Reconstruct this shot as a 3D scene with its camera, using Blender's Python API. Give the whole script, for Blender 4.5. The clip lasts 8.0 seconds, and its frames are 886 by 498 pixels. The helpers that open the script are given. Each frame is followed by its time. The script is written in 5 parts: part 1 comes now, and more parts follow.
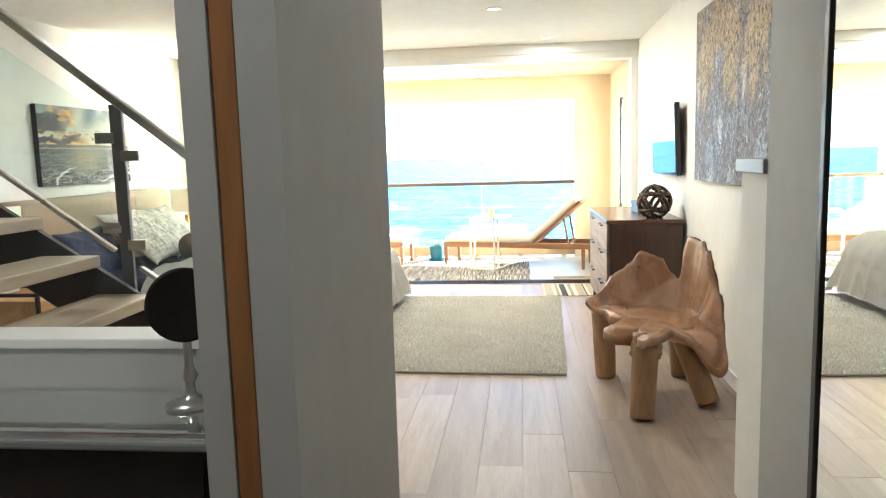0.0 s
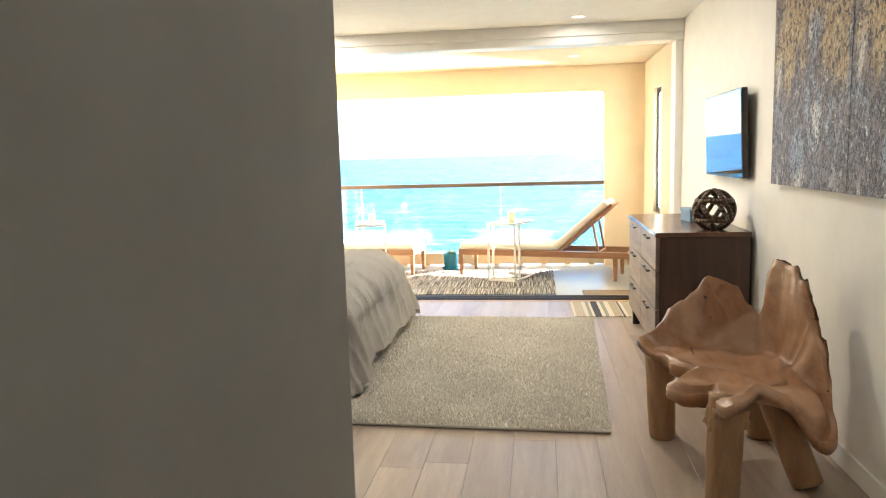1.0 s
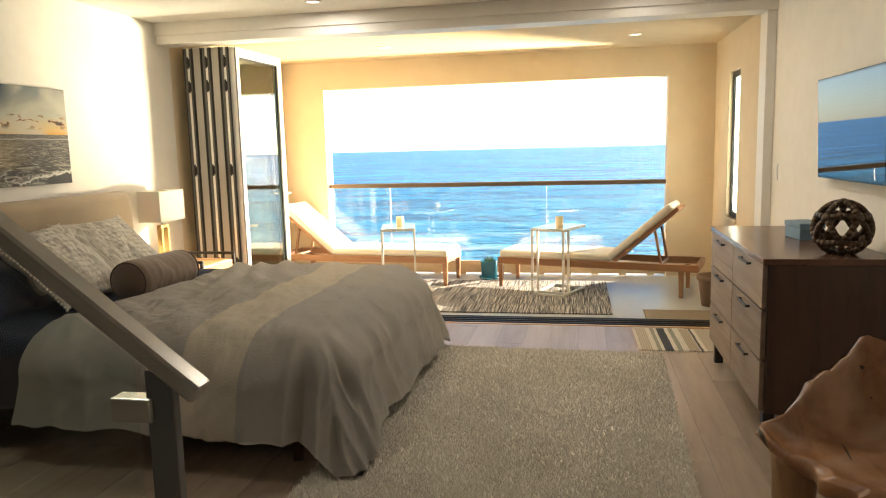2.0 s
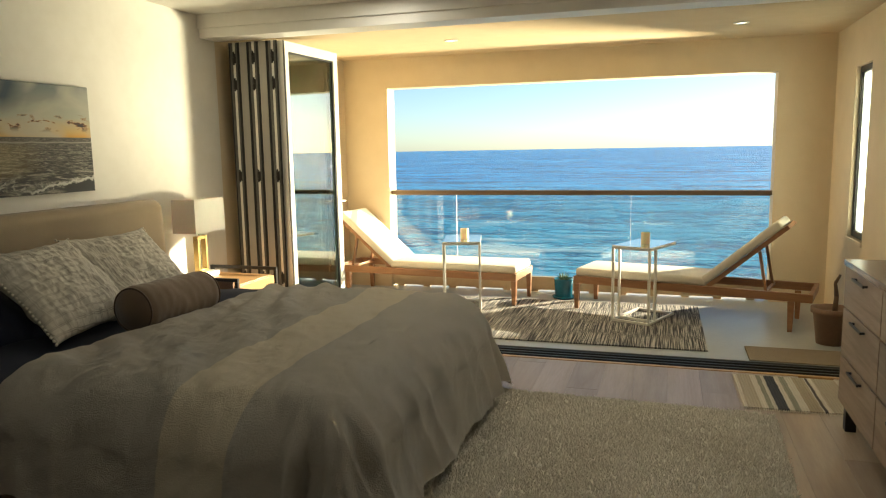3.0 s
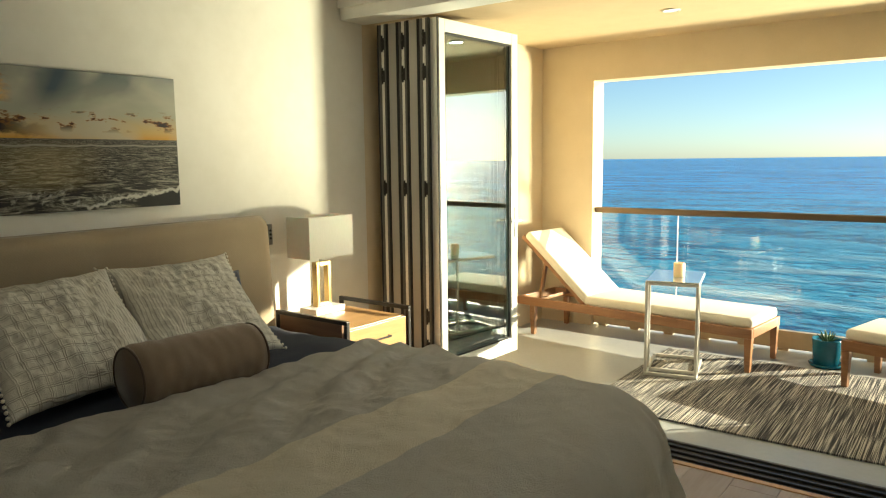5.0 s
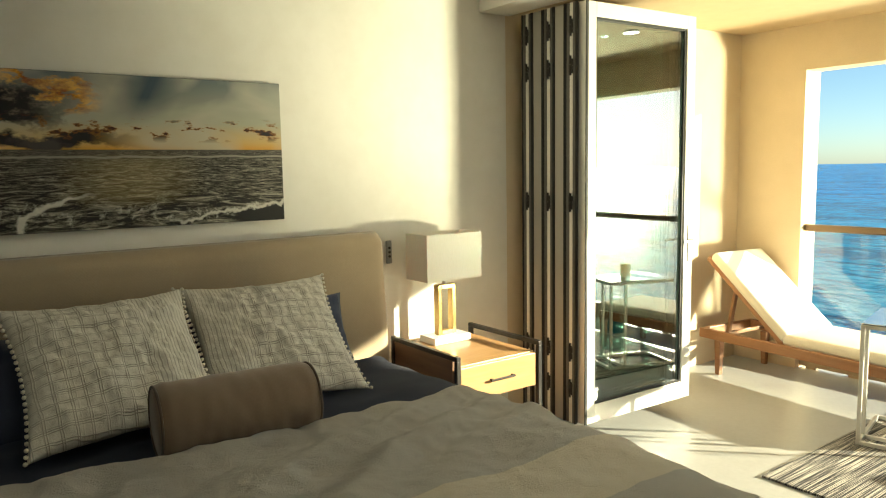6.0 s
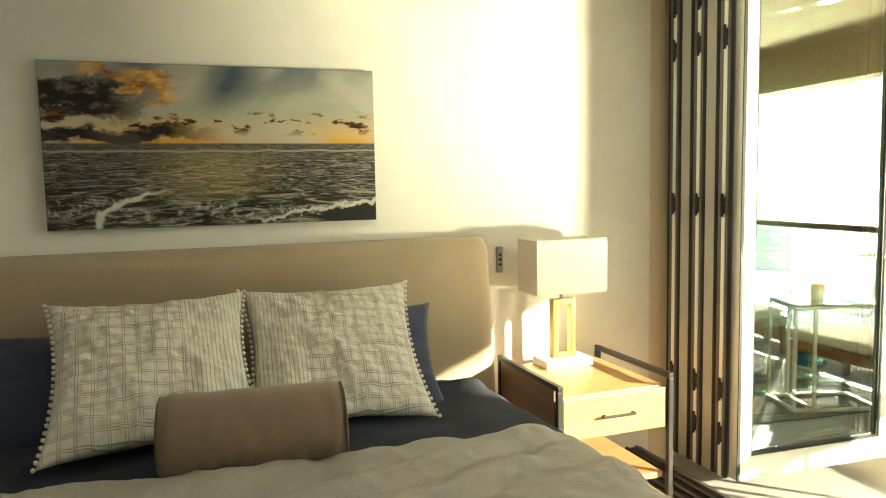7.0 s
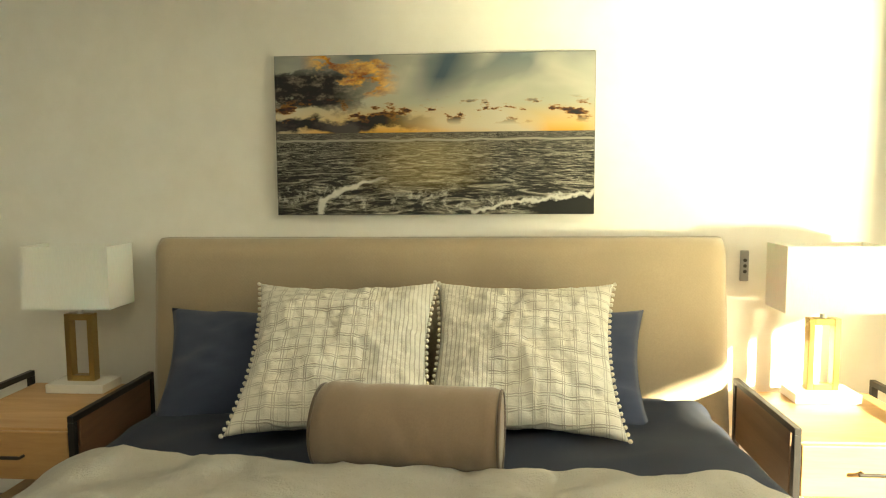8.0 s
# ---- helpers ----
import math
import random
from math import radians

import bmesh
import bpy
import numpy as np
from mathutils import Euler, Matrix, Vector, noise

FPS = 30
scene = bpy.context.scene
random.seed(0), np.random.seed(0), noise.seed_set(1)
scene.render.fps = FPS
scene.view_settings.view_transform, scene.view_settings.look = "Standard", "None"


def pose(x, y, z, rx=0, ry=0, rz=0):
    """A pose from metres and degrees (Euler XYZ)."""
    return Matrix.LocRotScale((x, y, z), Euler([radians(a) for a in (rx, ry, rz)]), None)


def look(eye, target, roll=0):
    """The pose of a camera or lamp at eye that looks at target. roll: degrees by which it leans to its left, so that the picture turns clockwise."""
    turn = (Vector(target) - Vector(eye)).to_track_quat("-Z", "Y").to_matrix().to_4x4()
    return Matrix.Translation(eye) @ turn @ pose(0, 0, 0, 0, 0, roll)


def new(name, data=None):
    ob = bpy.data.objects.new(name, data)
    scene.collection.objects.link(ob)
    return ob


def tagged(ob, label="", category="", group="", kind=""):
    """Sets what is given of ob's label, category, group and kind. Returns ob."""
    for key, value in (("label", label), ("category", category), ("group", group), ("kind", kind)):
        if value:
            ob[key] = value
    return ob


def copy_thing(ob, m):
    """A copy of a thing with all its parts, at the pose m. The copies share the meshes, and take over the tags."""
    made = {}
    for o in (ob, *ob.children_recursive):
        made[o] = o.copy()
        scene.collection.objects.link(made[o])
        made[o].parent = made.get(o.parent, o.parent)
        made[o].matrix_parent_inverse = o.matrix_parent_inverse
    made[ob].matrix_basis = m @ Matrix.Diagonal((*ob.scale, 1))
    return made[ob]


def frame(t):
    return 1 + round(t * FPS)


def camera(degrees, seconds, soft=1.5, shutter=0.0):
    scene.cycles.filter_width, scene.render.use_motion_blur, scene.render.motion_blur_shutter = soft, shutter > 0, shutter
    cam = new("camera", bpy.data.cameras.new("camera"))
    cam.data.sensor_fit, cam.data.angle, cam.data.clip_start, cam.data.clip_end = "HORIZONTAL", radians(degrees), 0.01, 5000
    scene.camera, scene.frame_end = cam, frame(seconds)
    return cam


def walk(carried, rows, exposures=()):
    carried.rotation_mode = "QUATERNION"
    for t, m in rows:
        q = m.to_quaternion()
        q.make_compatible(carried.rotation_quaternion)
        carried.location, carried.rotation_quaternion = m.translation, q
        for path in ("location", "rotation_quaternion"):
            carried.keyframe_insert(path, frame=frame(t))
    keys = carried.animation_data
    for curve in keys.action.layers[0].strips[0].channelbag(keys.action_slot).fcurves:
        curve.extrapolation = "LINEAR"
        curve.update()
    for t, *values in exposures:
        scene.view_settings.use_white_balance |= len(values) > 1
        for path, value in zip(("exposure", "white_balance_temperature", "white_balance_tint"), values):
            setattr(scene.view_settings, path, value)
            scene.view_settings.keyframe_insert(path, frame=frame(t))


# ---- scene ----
cam = camera(63.2, 8.0, 1.15)
PATH = [
    (0, (0.137, 0.323, 1.331), (-0.085, 2.294, 1.077), -1.6),
    (0.5, (0.099, 0.806, 1.338), (-0.131, 2.776, 1.079), -1.7),
    (1, (0.066, 1.256, 1.33), (-0.204, 3.221, 1.072), -1.6),
    (1.5, (0.024, 1.742, 1.312), (-0.28, 3.7, 1.046), -1.3),
    (1.7, (-0.007, 1.974, 1.324), (-0.333, 3.929, 1.053), -1.4),
    (2.8, (-0.082, 2.898, 1.408), (-0.641, 4.799, 1.13), -1.1),
    (3, (-0.094, 3.037, 1.402), (-0.685, 4.928, 1.128), -1.0),
    (3.5, (-0.115, 3.463, 1.387), (-0.817, 5.318, 1.133), -1.1),
    (4, (-0.127, 3.837, 1.4), (-1.024, 5.607, 1.148), -1.1),
    (4.2, (-0.143, 3.976, 1.39), (-1.089, 5.72, 1.141), -1.1),
    (5.3, (-0.246, 4.765, 1.399), (-1.564, 6.249, 1.158), -0.8),
    (5.5, (-0.274, 4.914, 1.4), (-1.675, 6.322, 1.166), -1.0),
    (6, (-0.305, 5.272, 1.407), (-1.917, 6.434, 1.187), -1.0),
    (6.5, (-0.362, 5.606, 1.399), (-2.134, 6.510, 1.180), -0.9),
    (7, (-0.479, 5.878, 1.334), (-2.357, 6.543, 1.154), -1.1),
    (7.5, (-0.578, 6.115, 1.290), (-2.555, 6.382, 1.128), -0.9),
    (8, (-0.639, 6.242, 1.321), (-2.626, 6.105, 1.132), -0.4),
]
EXPOSURES = [(0.0, 4.2, 5500, 5), (0.5, 4.05, 5700, 7), (1.0, 3.72, 6000, 9), (1.5, 3.3, 6450, 11), (1.7, 3.0, 6650, 12), (2.3, 2.35, 6750, 8), (3.0, 1.82, 6750, 2),
             (4.0, 1.74, 6700, -1), (5.5, 1.68, 6450, -4), (6.5, 2.2, 6700, -6), (7.0, 2.55, 6750, -7), (8.0, 3.22, 7050, -8)]
walk(cam, [(t, look(eye, target, roll)) for t, eye, target, roll in PATH], EXPOSURES)


# ---- world and sun ----
SUN_AZ, SUN_EL = 45.5, 16.2
world = bpy.data.worlds.new("sky")
scene.world = world
world.use_nodes = True
wn = world.node_tree.nodes
sky = wn.new("ShaderNodeTexSky")
sky.sky_type, sky.sun_disc = "NISHITA", False
sky.sun_elevation, sky.sun_rotation = radians(SUN_EL), radians(SUN_AZ)
sky.altitude, sky.air_density, sky.dust_density, sky.ozone_density = 10, 0.7, 0.4, 2.5
wn["Background"].inputs["Strength"].default_value = 0.055
world.node_tree.links.new(sky.outputs[0], wn["Background"].inputs["Color"])
sun_data = bpy.data.lights.new("sun", "SUN")
sun_data.energy, sun_data.angle, sun_data.color = 5.0, radians(0.6), (1.0, 0.86, 0.66)
sun = new("sun", sun_data)
sx, sy = math.sin(radians(SUN_AZ)), math.cos(radians(SUN_AZ))
sun.matrix_world = look((8 * sx, 8 * sy, 8 * math.tan(radians(SUN_EL))), (0, 0, 0))


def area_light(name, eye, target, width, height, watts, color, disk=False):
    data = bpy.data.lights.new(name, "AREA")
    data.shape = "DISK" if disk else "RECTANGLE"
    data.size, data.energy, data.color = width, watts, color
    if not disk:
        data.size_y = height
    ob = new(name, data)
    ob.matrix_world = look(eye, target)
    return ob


# added fill lamp for the sky through the narrow side window
area_light("side_window_fill", (1.405, 9.42, 1.32), (0.0, 9.38, 1.30), 0.38, 1.22, 4, (1.0, 0.93, 0.80))
# added unseen panel outside, for glitter off the water past the east pier
area_light("glitter_fill_lamp", (4.4, 13.6, -0.78), (-3.5, 6.9, 1.4), 1.4, 1.25, 740, (1.0, 0.88, 0.62))

# the recessed ceiling lights of bedroom and balcony, then four unseen, added for fill
DOWNLIGHTS = ((0.39, 7.45, 2.43, 0.5), (-1.95, 7.40, 2.43, 1.8), (-0.06, 5.95, 2.43, 2.2), (0.44, 9.44, 2.368, 0.5), (-1.975, 9.41, 2.368, 0.5),
              # unseen, added by the stairs, in the hall and in the side room
              (-1.95, 4.2, 2.43, 0.9), (0.27, 3.6, 2.43, 0.5), (0.27, 0.6, 2.43, 0.28), (-1.2, 1.0, 2.43, 0.7))
for x, y, z, watts in DOWNLIGHTS:
    area_light("downlight", (x, y, z - 0.012), (x, y + 0.001, 0), 0.085, 0.085, watts, (1.0, 0.91, 0.78), True)


# ---- materials ----
class Nodes:
    """A short way to write node trees."""

    def __init__(self, name):
        self.mat = bpy.data.materials.new(name)
        self.mat.use_nodes = True
        self.tree = self.mat.node_tree
        self.bsdf = self.tree.nodes["Principled BSDF"]
        self.coord = self.tree.nodes.new("ShaderNodeTexCoord")

    def put(self, socket, value):
        if isinstance(value, bpy.types.NodeSocket):
            self.tree.links.new(value, socket)
        elif isinstance(value, tuple) and len(value) == 3 and socket.type == "RGBA":
            socket.default_value = (*value, 1)
        else:
            socket.default_value = value

    def math(self, op, a, b=0.0, clamp=False):
        n = self.tree.nodes.new("ShaderNodeMath")
        n.operation, n.use_clamp = op, clamp
        self.put(n.inputs[0], a), self.put(n.inputs[1], b)
        return n.outputs[0]

    def mapped(self, scale=(1, 1, 1), place=(0, 0, 0), turn=(0, 0, 0), space="Object"):
        n = self.tree.nodes.new("ShaderNodeMapping")
        self.put(n.inputs["Vector"], self.coord.outputs[space])
        n.inputs["Scale"].default_value, n.inputs["Location"].default_value = scale, place
        n.inputs["Rotation"].default_value = [radians(a) for a in turn]
        return n.outputs[0]

    def noise(self, vector, scale=5.0, detail=4.0, rough=0.55, warp=0.0):
        n = self.tree.nodes.new("ShaderNodeTexNoise")
        self.put(n.inputs["Vector"], vector)
        n.inputs["Scale"].default_value, n.inputs["Detail"].default_value = scale, detail
        n.inputs["Roughness"].default_value, n.inputs["Distortion"].default_value = rough, warp
        return n.outputs["Fac"]

    def ramp(self, fac, stops):
        n = self.tree.nodes.new("ShaderNodeValToRGB")
        self.put(n.inputs[0], fac)
        e = n.color_ramp.elements
        while len(e) < len(stops):
            e.new(0.5)
        for k, (at, c) in enumerate(stops):
            e[k].position = at
            e[k].color = (*c, 1) if isinstance(c, tuple) else (c, c, c, 1)
        return n.outputs[0]

    def mix(self, fac, a, b, blend="MIX"):
        n = self.tree.nodes.new("ShaderNodeMix")
        n.data_type, n.blend_type = "RGBA", blend
        self.put(n.inputs[0], fac), self.put(n.inputs[6], a), self.put(n.inputs[7], b)
        return n.outputs[2]

    def band(self, value, low, high, soft):
        """1 between low and high, 0 outside, with soft edges."""
        a = self.math("MULTIPLY", self.math("SUBTRACT", value, low), 1 / soft, True)
        b = self.math("MULTIPLY", self.math("SUBTRACT", high, value), 1 / soft, True)
        return self.math("MULTIPLY", a, b)

    def xyz(self, vector):
        n = self.tree.nodes.new("ShaderNodeSeparateXYZ")
        self.put(n.inputs[0], vector)
        return n.outputs

    def random(self):
        return self.tree.nodes.new("ShaderNodeObjectInfo").outputs["Random"]

    def bump(self, height, strength=0.3, distance=0.01):
        n = self.tree.nodes.new("ShaderNodeBump")
        self.put(n.inputs["Height"], height)
        n.inputs["Strength"].default_value, n.inputs["Distance"].default_value = strength, distance
        self.put(self.bsdf.inputs["Normal"], n.outputs[0])

    def end(self, color=None, rough=None, metal=None, **more):
        for key, value in (("Base Color", color), ("Roughness", rough), ("Metallic", metal)):
            if value is not None:
                self.put(self.bsdf.inputs[key], value)
        for key, value in more.items():
            self.put(self.bsdf.inputs[key.replace("_", " ")], value)
        return self.mat


def dim(c, k):
    return tuple(min(1, v * k) for v in c)


def plain(name, color, rough=0.5, metal=0.0, grain=60.0, spread=0.12, relief=0.08, depth=0.003, stretch=(1, 1, 1), **more):
    """A worn surface: broad stains and fine grain in its colour, and a fine relief."""
    n = Nodes(name)
    v = n.mapped(stretch)
    fine, broad = n.noise(v, grain, 5), n.noise(v, grain / 22, 3)
    c = n.mix(fine, dim(color, 1 - spread), dim(color, 1 + spread))
    c = n.mix(n.ramp(broad, [(0.35, 0.0), (0.7, 1.0)]), c, n.mix(1.0, c, (0.955, 0.95, 0.94), "MULTIPLY"))
    r = n.math("ADD", n.math("MULTIPLY", broad, 0.16), rough - 0.08, True)
    if relief:
        n.bump(fine, relief, depth)
    return n.end(c, r, metal, **more)


def wood(name, light, dark, rough=0.4, along="y", ring=9.0, per_piece=0.25, relief=0.12, length=0.09):
    n = Nodes(name)
    s = {"x": (length, 1, 1), "y": (1, length, 1), "z": (1, 1, length)}[along]
    rnd = n.random()
    v = n.mapped(s)
    shift = n.tree.nodes.new("ShaderNodeVectorMath")
    shift.operation = "ADD"
    n.put(shift.inputs[0], v)
    comb = n.tree.nodes.new("ShaderNodeCombineXYZ")
    for k in range(3):
        n.put(comb.inputs[k], n.math("MULTIPLY", rnd, 13.0 + 7 * k))
    n.put(shift.inputs[1], comb.outputs[0])
    v = shift.outputs[0]
    grain = n.noise(v, ring, 6, 0.6, 1.2)
    fibre = n.noise(v, ring * 14, 3)
    fac = n.math("ADD", n.math("MULTIPLY", grain, 0.75), n.math("MULTIPLY", fibre, 0.25))
    c = n.mix(n.ramp(fac, [(0.32, 0.0), (0.68, 1.0)]), light, dark)
    tone = n.math("ADD", n.math("MULTIPLY", rnd, per_piece), 1 - per_piece / 2)
    t3 = n.tree.nodes.new("ShaderNodeCombineXYZ")
    for k in range(3):
        n.put(t3.inputs[k], tone)
    c = n.mix(1.0, c, t3.outputs[0], "MULTIPLY")
    n.bump(fac, relief, 0.004)
    return n.end(c, n.math("ADD", n.math("MULTIPLY", grain, 0.2), rough - 0.1))


def fabric(name, color, weave=900.0, rough=0.9, spread=0.1, relief=0.3, sheen=0.3):
    n = Nodes(name)
    v = n.mapped()
    p = n.xyz(v)
    thread = n.math("MULTIPLY", n.math("SINE", n.math("MULTIPLY", p[1], weave)), n.math("SINE", n.math("MULTIPLY", n.math("ADD", p[0], p[2]), weave)))
    broad, fine = n.noise(v, 4, 4), n.noise(v, 160, 3)
    c = n.mix(broad, dim(color, 1 - spread), dim(color, 1 + spread))
    c = n.mix(fine, dim(color, 0.82), c)
    n.bump(n.math("ADD", n.math("MULTIPLY", thread, 0.4), fine), relief, 0.002)
    return n.end(c, rough, Sheen_Weight=sheen)


def glass(name, color=(0.93, 0.98, 0.97), head_on=0.05, edge=0.6):
    """Clear sheet glass: mostly see-through, with a gloss that grows towards grazing angles."""
    m = bpy.data.materials.new(name)
    m.use_nodes = True
    t = m.node_tree
    t.nodes.clear()
    out = t.nodes.new("ShaderNodeOutputMaterial")
    mix, clear, gloss, facing, power, spread = (t.nodes.new(k) for k in ("ShaderNodeMixShader", "ShaderNodeBsdfTransparent", "ShaderNodeBsdfGlossy", "ShaderNodeLayerWeight", "ShaderNodeMath", "ShaderNodeMapRange"))
    clear.inputs[0].default_value = (*color, 1)
    gloss.inputs["Roughness"].default_value = 0.0
    facing.inputs["Blend"].default_value = 0.5
    power.operation, power.inputs[1].default_value = "POWER", 4.0
    spread.inputs["To Min"].default_value, spread.inputs["To Max"].default_value = head_on, edge
    t.links.new(facing.outputs["Facing"], power.inputs[0])
    t.links.new(power.outputs[0], spread.inputs["Value"])
    t.links.new(spread.outputs[0], mix.inputs[0])
    t.links.new(clear.outputs[0], mix.inputs[1])
    t.links.new(gloss.outputs[0], mix.inputs[2])
    t.links.new(mix.outputs[0], out.inputs[0])
    return m


M = {}
M["white_wall"] = plain("white_wall", (0.80, 0.775, 0.72), 0.75, grain=180, spread=0.02, relief=0.12, depth=0.002)
# the white wall paint darkened, to stand for shade in the hall
M["shaded_hall_wall"] = plain("shaded_hall_wall", (0.45, 0.44, 0.415), 0.7, grain=180, spread=0.02, relief=0.1, depth=0.002)
M["ceiling"] = plain("ceiling_paint", (0.80, 0.78, 0.73), 0.8, grain=200, spread=0.02, relief=0.1, depth=0.002)
M["stucco"] = plain("stucco", (0.68, 0.57, 0.41), 0.85, grain=120, spread=0.06, relief=0.35, depth=0.004)
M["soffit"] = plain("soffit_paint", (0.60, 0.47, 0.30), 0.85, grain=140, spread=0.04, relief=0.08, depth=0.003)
M["kerb"] = plain("kerb_tile", (0.42, 0.33, 0.22), 0.3, grain=16, spread=0.14, relief=0.05)
M["trim"] = plain("trim_paint", (0.82, 0.80, 0.76), 0.45, grain=150, spread=0.02, relief=0.05)
M["oak_floor"] = wood("oak_floor", (0.42, 0.335, 0.26), (0.285, 0.215, 0.16), 0.36, "y", 7.0, 0.3)
M["gap"] = plain("floor_gap", (0.17, 0.12, 0.085), 0.8)
M["concrete"] = plain("balcony_concrete", (0.40, 0.41, 0.40), 0.34, grain=40, spread=0.1, relief=0.06)
M["rail"] = plain("rail_bronze", (0.16, 0.115, 0.075), 0.35, 0.6, grain=60, spread=0.15)
M["bronze"] = plain("dark_bronze", (0.055, 0.050, 0.045), 0.4, 0.7, grain=80, spread=0.15)
M["alu"] = plain("door_aluminium", (0.12, 0.115, 0.105), 0.42, 0.35, grain=90, spread=0.05, relief=0.03)
M["beige_alu"] = plain("beige_aluminium", (0.37, 0.345, 0.31), 0.42, 0.2, grain=90, spread=0.05, relief=0.03)
M["white_alu"] = plain("white_aluminium", (0.78, 0.76, 0.70), 0.38, 0.1, grain=90, spread=0.03, relief=0.03)
M["gasket"] = plain("rubber_gasket", (0.02, 0.02, 0.02), 0.6)
M["steel"] = plain("brushed_steel", (0.62, 0.61, 0.58), 0.3, 1.0, grain=120, spread=0.06, stretch=(0.05, 1, 1))
M["glass"] = glass("clear_glass")
frost = bpy.data.materials.new("frosted_glass")
frost.use_nodes = True
frost.node_tree.nodes.clear()
f_out, f_tr = frost.node_tree.nodes.new("ShaderNodeOutputMaterial"), frost.node_tree.nodes.new("ShaderNodeBsdfTranslucent")
f_tr.inputs[0].default_value = (0.55, 0.58, 0.56, 1)
frost.node_tree.links.new(f_tr.outputs[0], f_out.inputs[0])
M["frosted"] = frost
M["door_glass"] = glass("door_glass", (0.58, 0.74, 0.70), 0.26, 0.8)
M["mirror"] = plain("mirror_silver", (0.88, 0.90, 0.89), 0.08, 1.0, spread=0.0, relief=0.0)
M["mirror"].node_tree.nodes["Principled BSDF"].inputs["Roughness"].default_value = 0.01
for l in list(M["mirror"].node_tree.nodes["Principled BSDF"].inputs["Roughness"].links):
    M["mirror"].node_tree.links.remove(l)
M["teak"] = wood("teak", (0.36, 0.18, 0.085), (0.22, 0.10, 0.045), 0.42, "x", 10, 0.2)
M["dark_wood"] = wood("dark_walnut", (0.085, 0.045, 0.028), (0.04, 0.021, 0.014), 0.38, "z", 8, 0.1)
M["dark_top"] = wood("walnut_top", (0.16, 0.075, 0.045), (0.08, 0.038, 0.024), 0.25, "y", 8, 0.1)
M["side_wood"] = wood("walnut_panel", (0.21, 0.12, 0.07), (0.14, 0.075, 0.045), 0.42, "x", 9, 0.1)
M["grey_wood"] = wood("weathered_drawer", (0.30, 0.22, 0.16), (0.16, 0.11, 0.08), 0.5, "y", 12, 0.2)
M["honey"] = wood("honey_oak", (0.56, 0.34, 0.15), (0.40, 0.22, 0.09), 0.36, "y", 9, 0.1)
M["door_wood"] = wood("stained_door", (0.36, 0.165, 0.055), (0.24, 0.10, 0.035), 0.4, "z", 12, 0.1)
M["tread"] = wood("pale_oak", (0.56, 0.45, 0.33), (0.42, 0.33, 0.23), 0.4, "y", 9, 0.15)
M["black_metal"] = plain("black_metal", (0.035, 0.032, 0.03), 0.42, 0.5, grain=90, spread=0.15)
M["white_metal"] = plain("white_metal", (0.74, 0.72, 0.66), 0.4, 0.2, grain=90, spread=0.03)
M["brass"] = plain("brushed_brass", (0.52, 0.37, 0.15), 0.3, 1.0, grain=100, spread=0.08)
M["marble"] = plain("white_stone", (0.78, 0.76, 0.72), 0.25, grain=14, spread=0.06, relief=0.02)
M["headboard"] = fabric("tan_suede", (0.40, 0.315, 0.21), 500, 0.92, 0.22, 0.15, 0.25)
M["navy"] = fabric("navy_cotton", (0.035, 0.045, 0.085), 1200, 0.85, 0.12, 0.2, 0.1)
M["bolster"] = fabric("brown_velvet", (0.20, 0.138, 0.09), 1900, 0.85, 0.22, 0.15, 0.35)
M["piping"] = fabric("dark_piping", (0.09, 0.06, 0.04), 700)
M["cushion"] = fabric("cream_canvas", (0.78, 0.72, 0.60), 900, 0.9, 0.04, 0.2, 0.1)
M["dark_base"] = fabric("charcoal_fabric", (0.03, 0.03, 0.035), 600)
M["wax"] = plain("candle_wax", (0.85, 0.72, 0.45), 0.5, grain=30, spread=0.05, Subsurface_Weight=0.3)
M["teal"] = plain("teal_glaze", (0.012, 0.13, 0.20), 0.22, grain=30, spread=0.2)
M["clay"] = plain("brown_clay", (0.22, 0.13, 0.08), 0.7, grain=40, spread=0.15)
M["soil"] = plain("soil", (0.03, 0.02, 0.014), 0.95, relief=0.8, depth=0.01)
M["leaf"] = plain("leaf", (0.05, 0.11, 0.035), 0.5, spread=0.3)
M["bark"] = plain("bark", (0.12, 0.075, 0.045), 0.85, relief=0.5)
M["black_gloss"] = plain("black_lacquer", (0.012, 0.011, 0.011), 0.14, spread=0.2, relief=0.0)
M["grey_steel"] = plain("grey_painted_steel", (0.085, 0.088, 0.095), 0.45, 0.2, spread=0.08)
M["plastic"] = plain("white_plastic", (0.78, 0.77, 0.73), 0.35, spread=0.02, relief=0.02)
M["screen"] = plain("dark_screen", (0.01, 0.011, 0.013), 0.1, spread=0.0, relief=0.0, IOR=2.6)
for l in list(M["screen"].node_tree.nodes["Principled BSDF"].inputs["Roughness"].links):
    M["screen"].node_tree.links.remove(l)
M["screen"].node_tree.nodes["Principled BSDF"].inputs["Roughness"].default_value = 0.02
M["grey_cap"] = plain("grey_cap", (0.30, 0.30, 0.29), 0.45, 0.4, spread=0.05)
M["post_grey"] = plain("post_grey", (0.17, 0.175, 0.18), 0.38, 0.25, spread=0.06)
M["orb"] = plain("aged_iron", (0.11, 0.075, 0.05), 0.42, 0.75, grain=50, spread=0.25, relief=0.3)
M["book"] = plain("blue_box", (0.16, 0.27, 0.36), 0.5, spread=0.1)
M["coir"] = plain("coir_mat", (0.24, 0.19, 0.13), 0.95, grain=300, spread=0.3, relief=0.6)
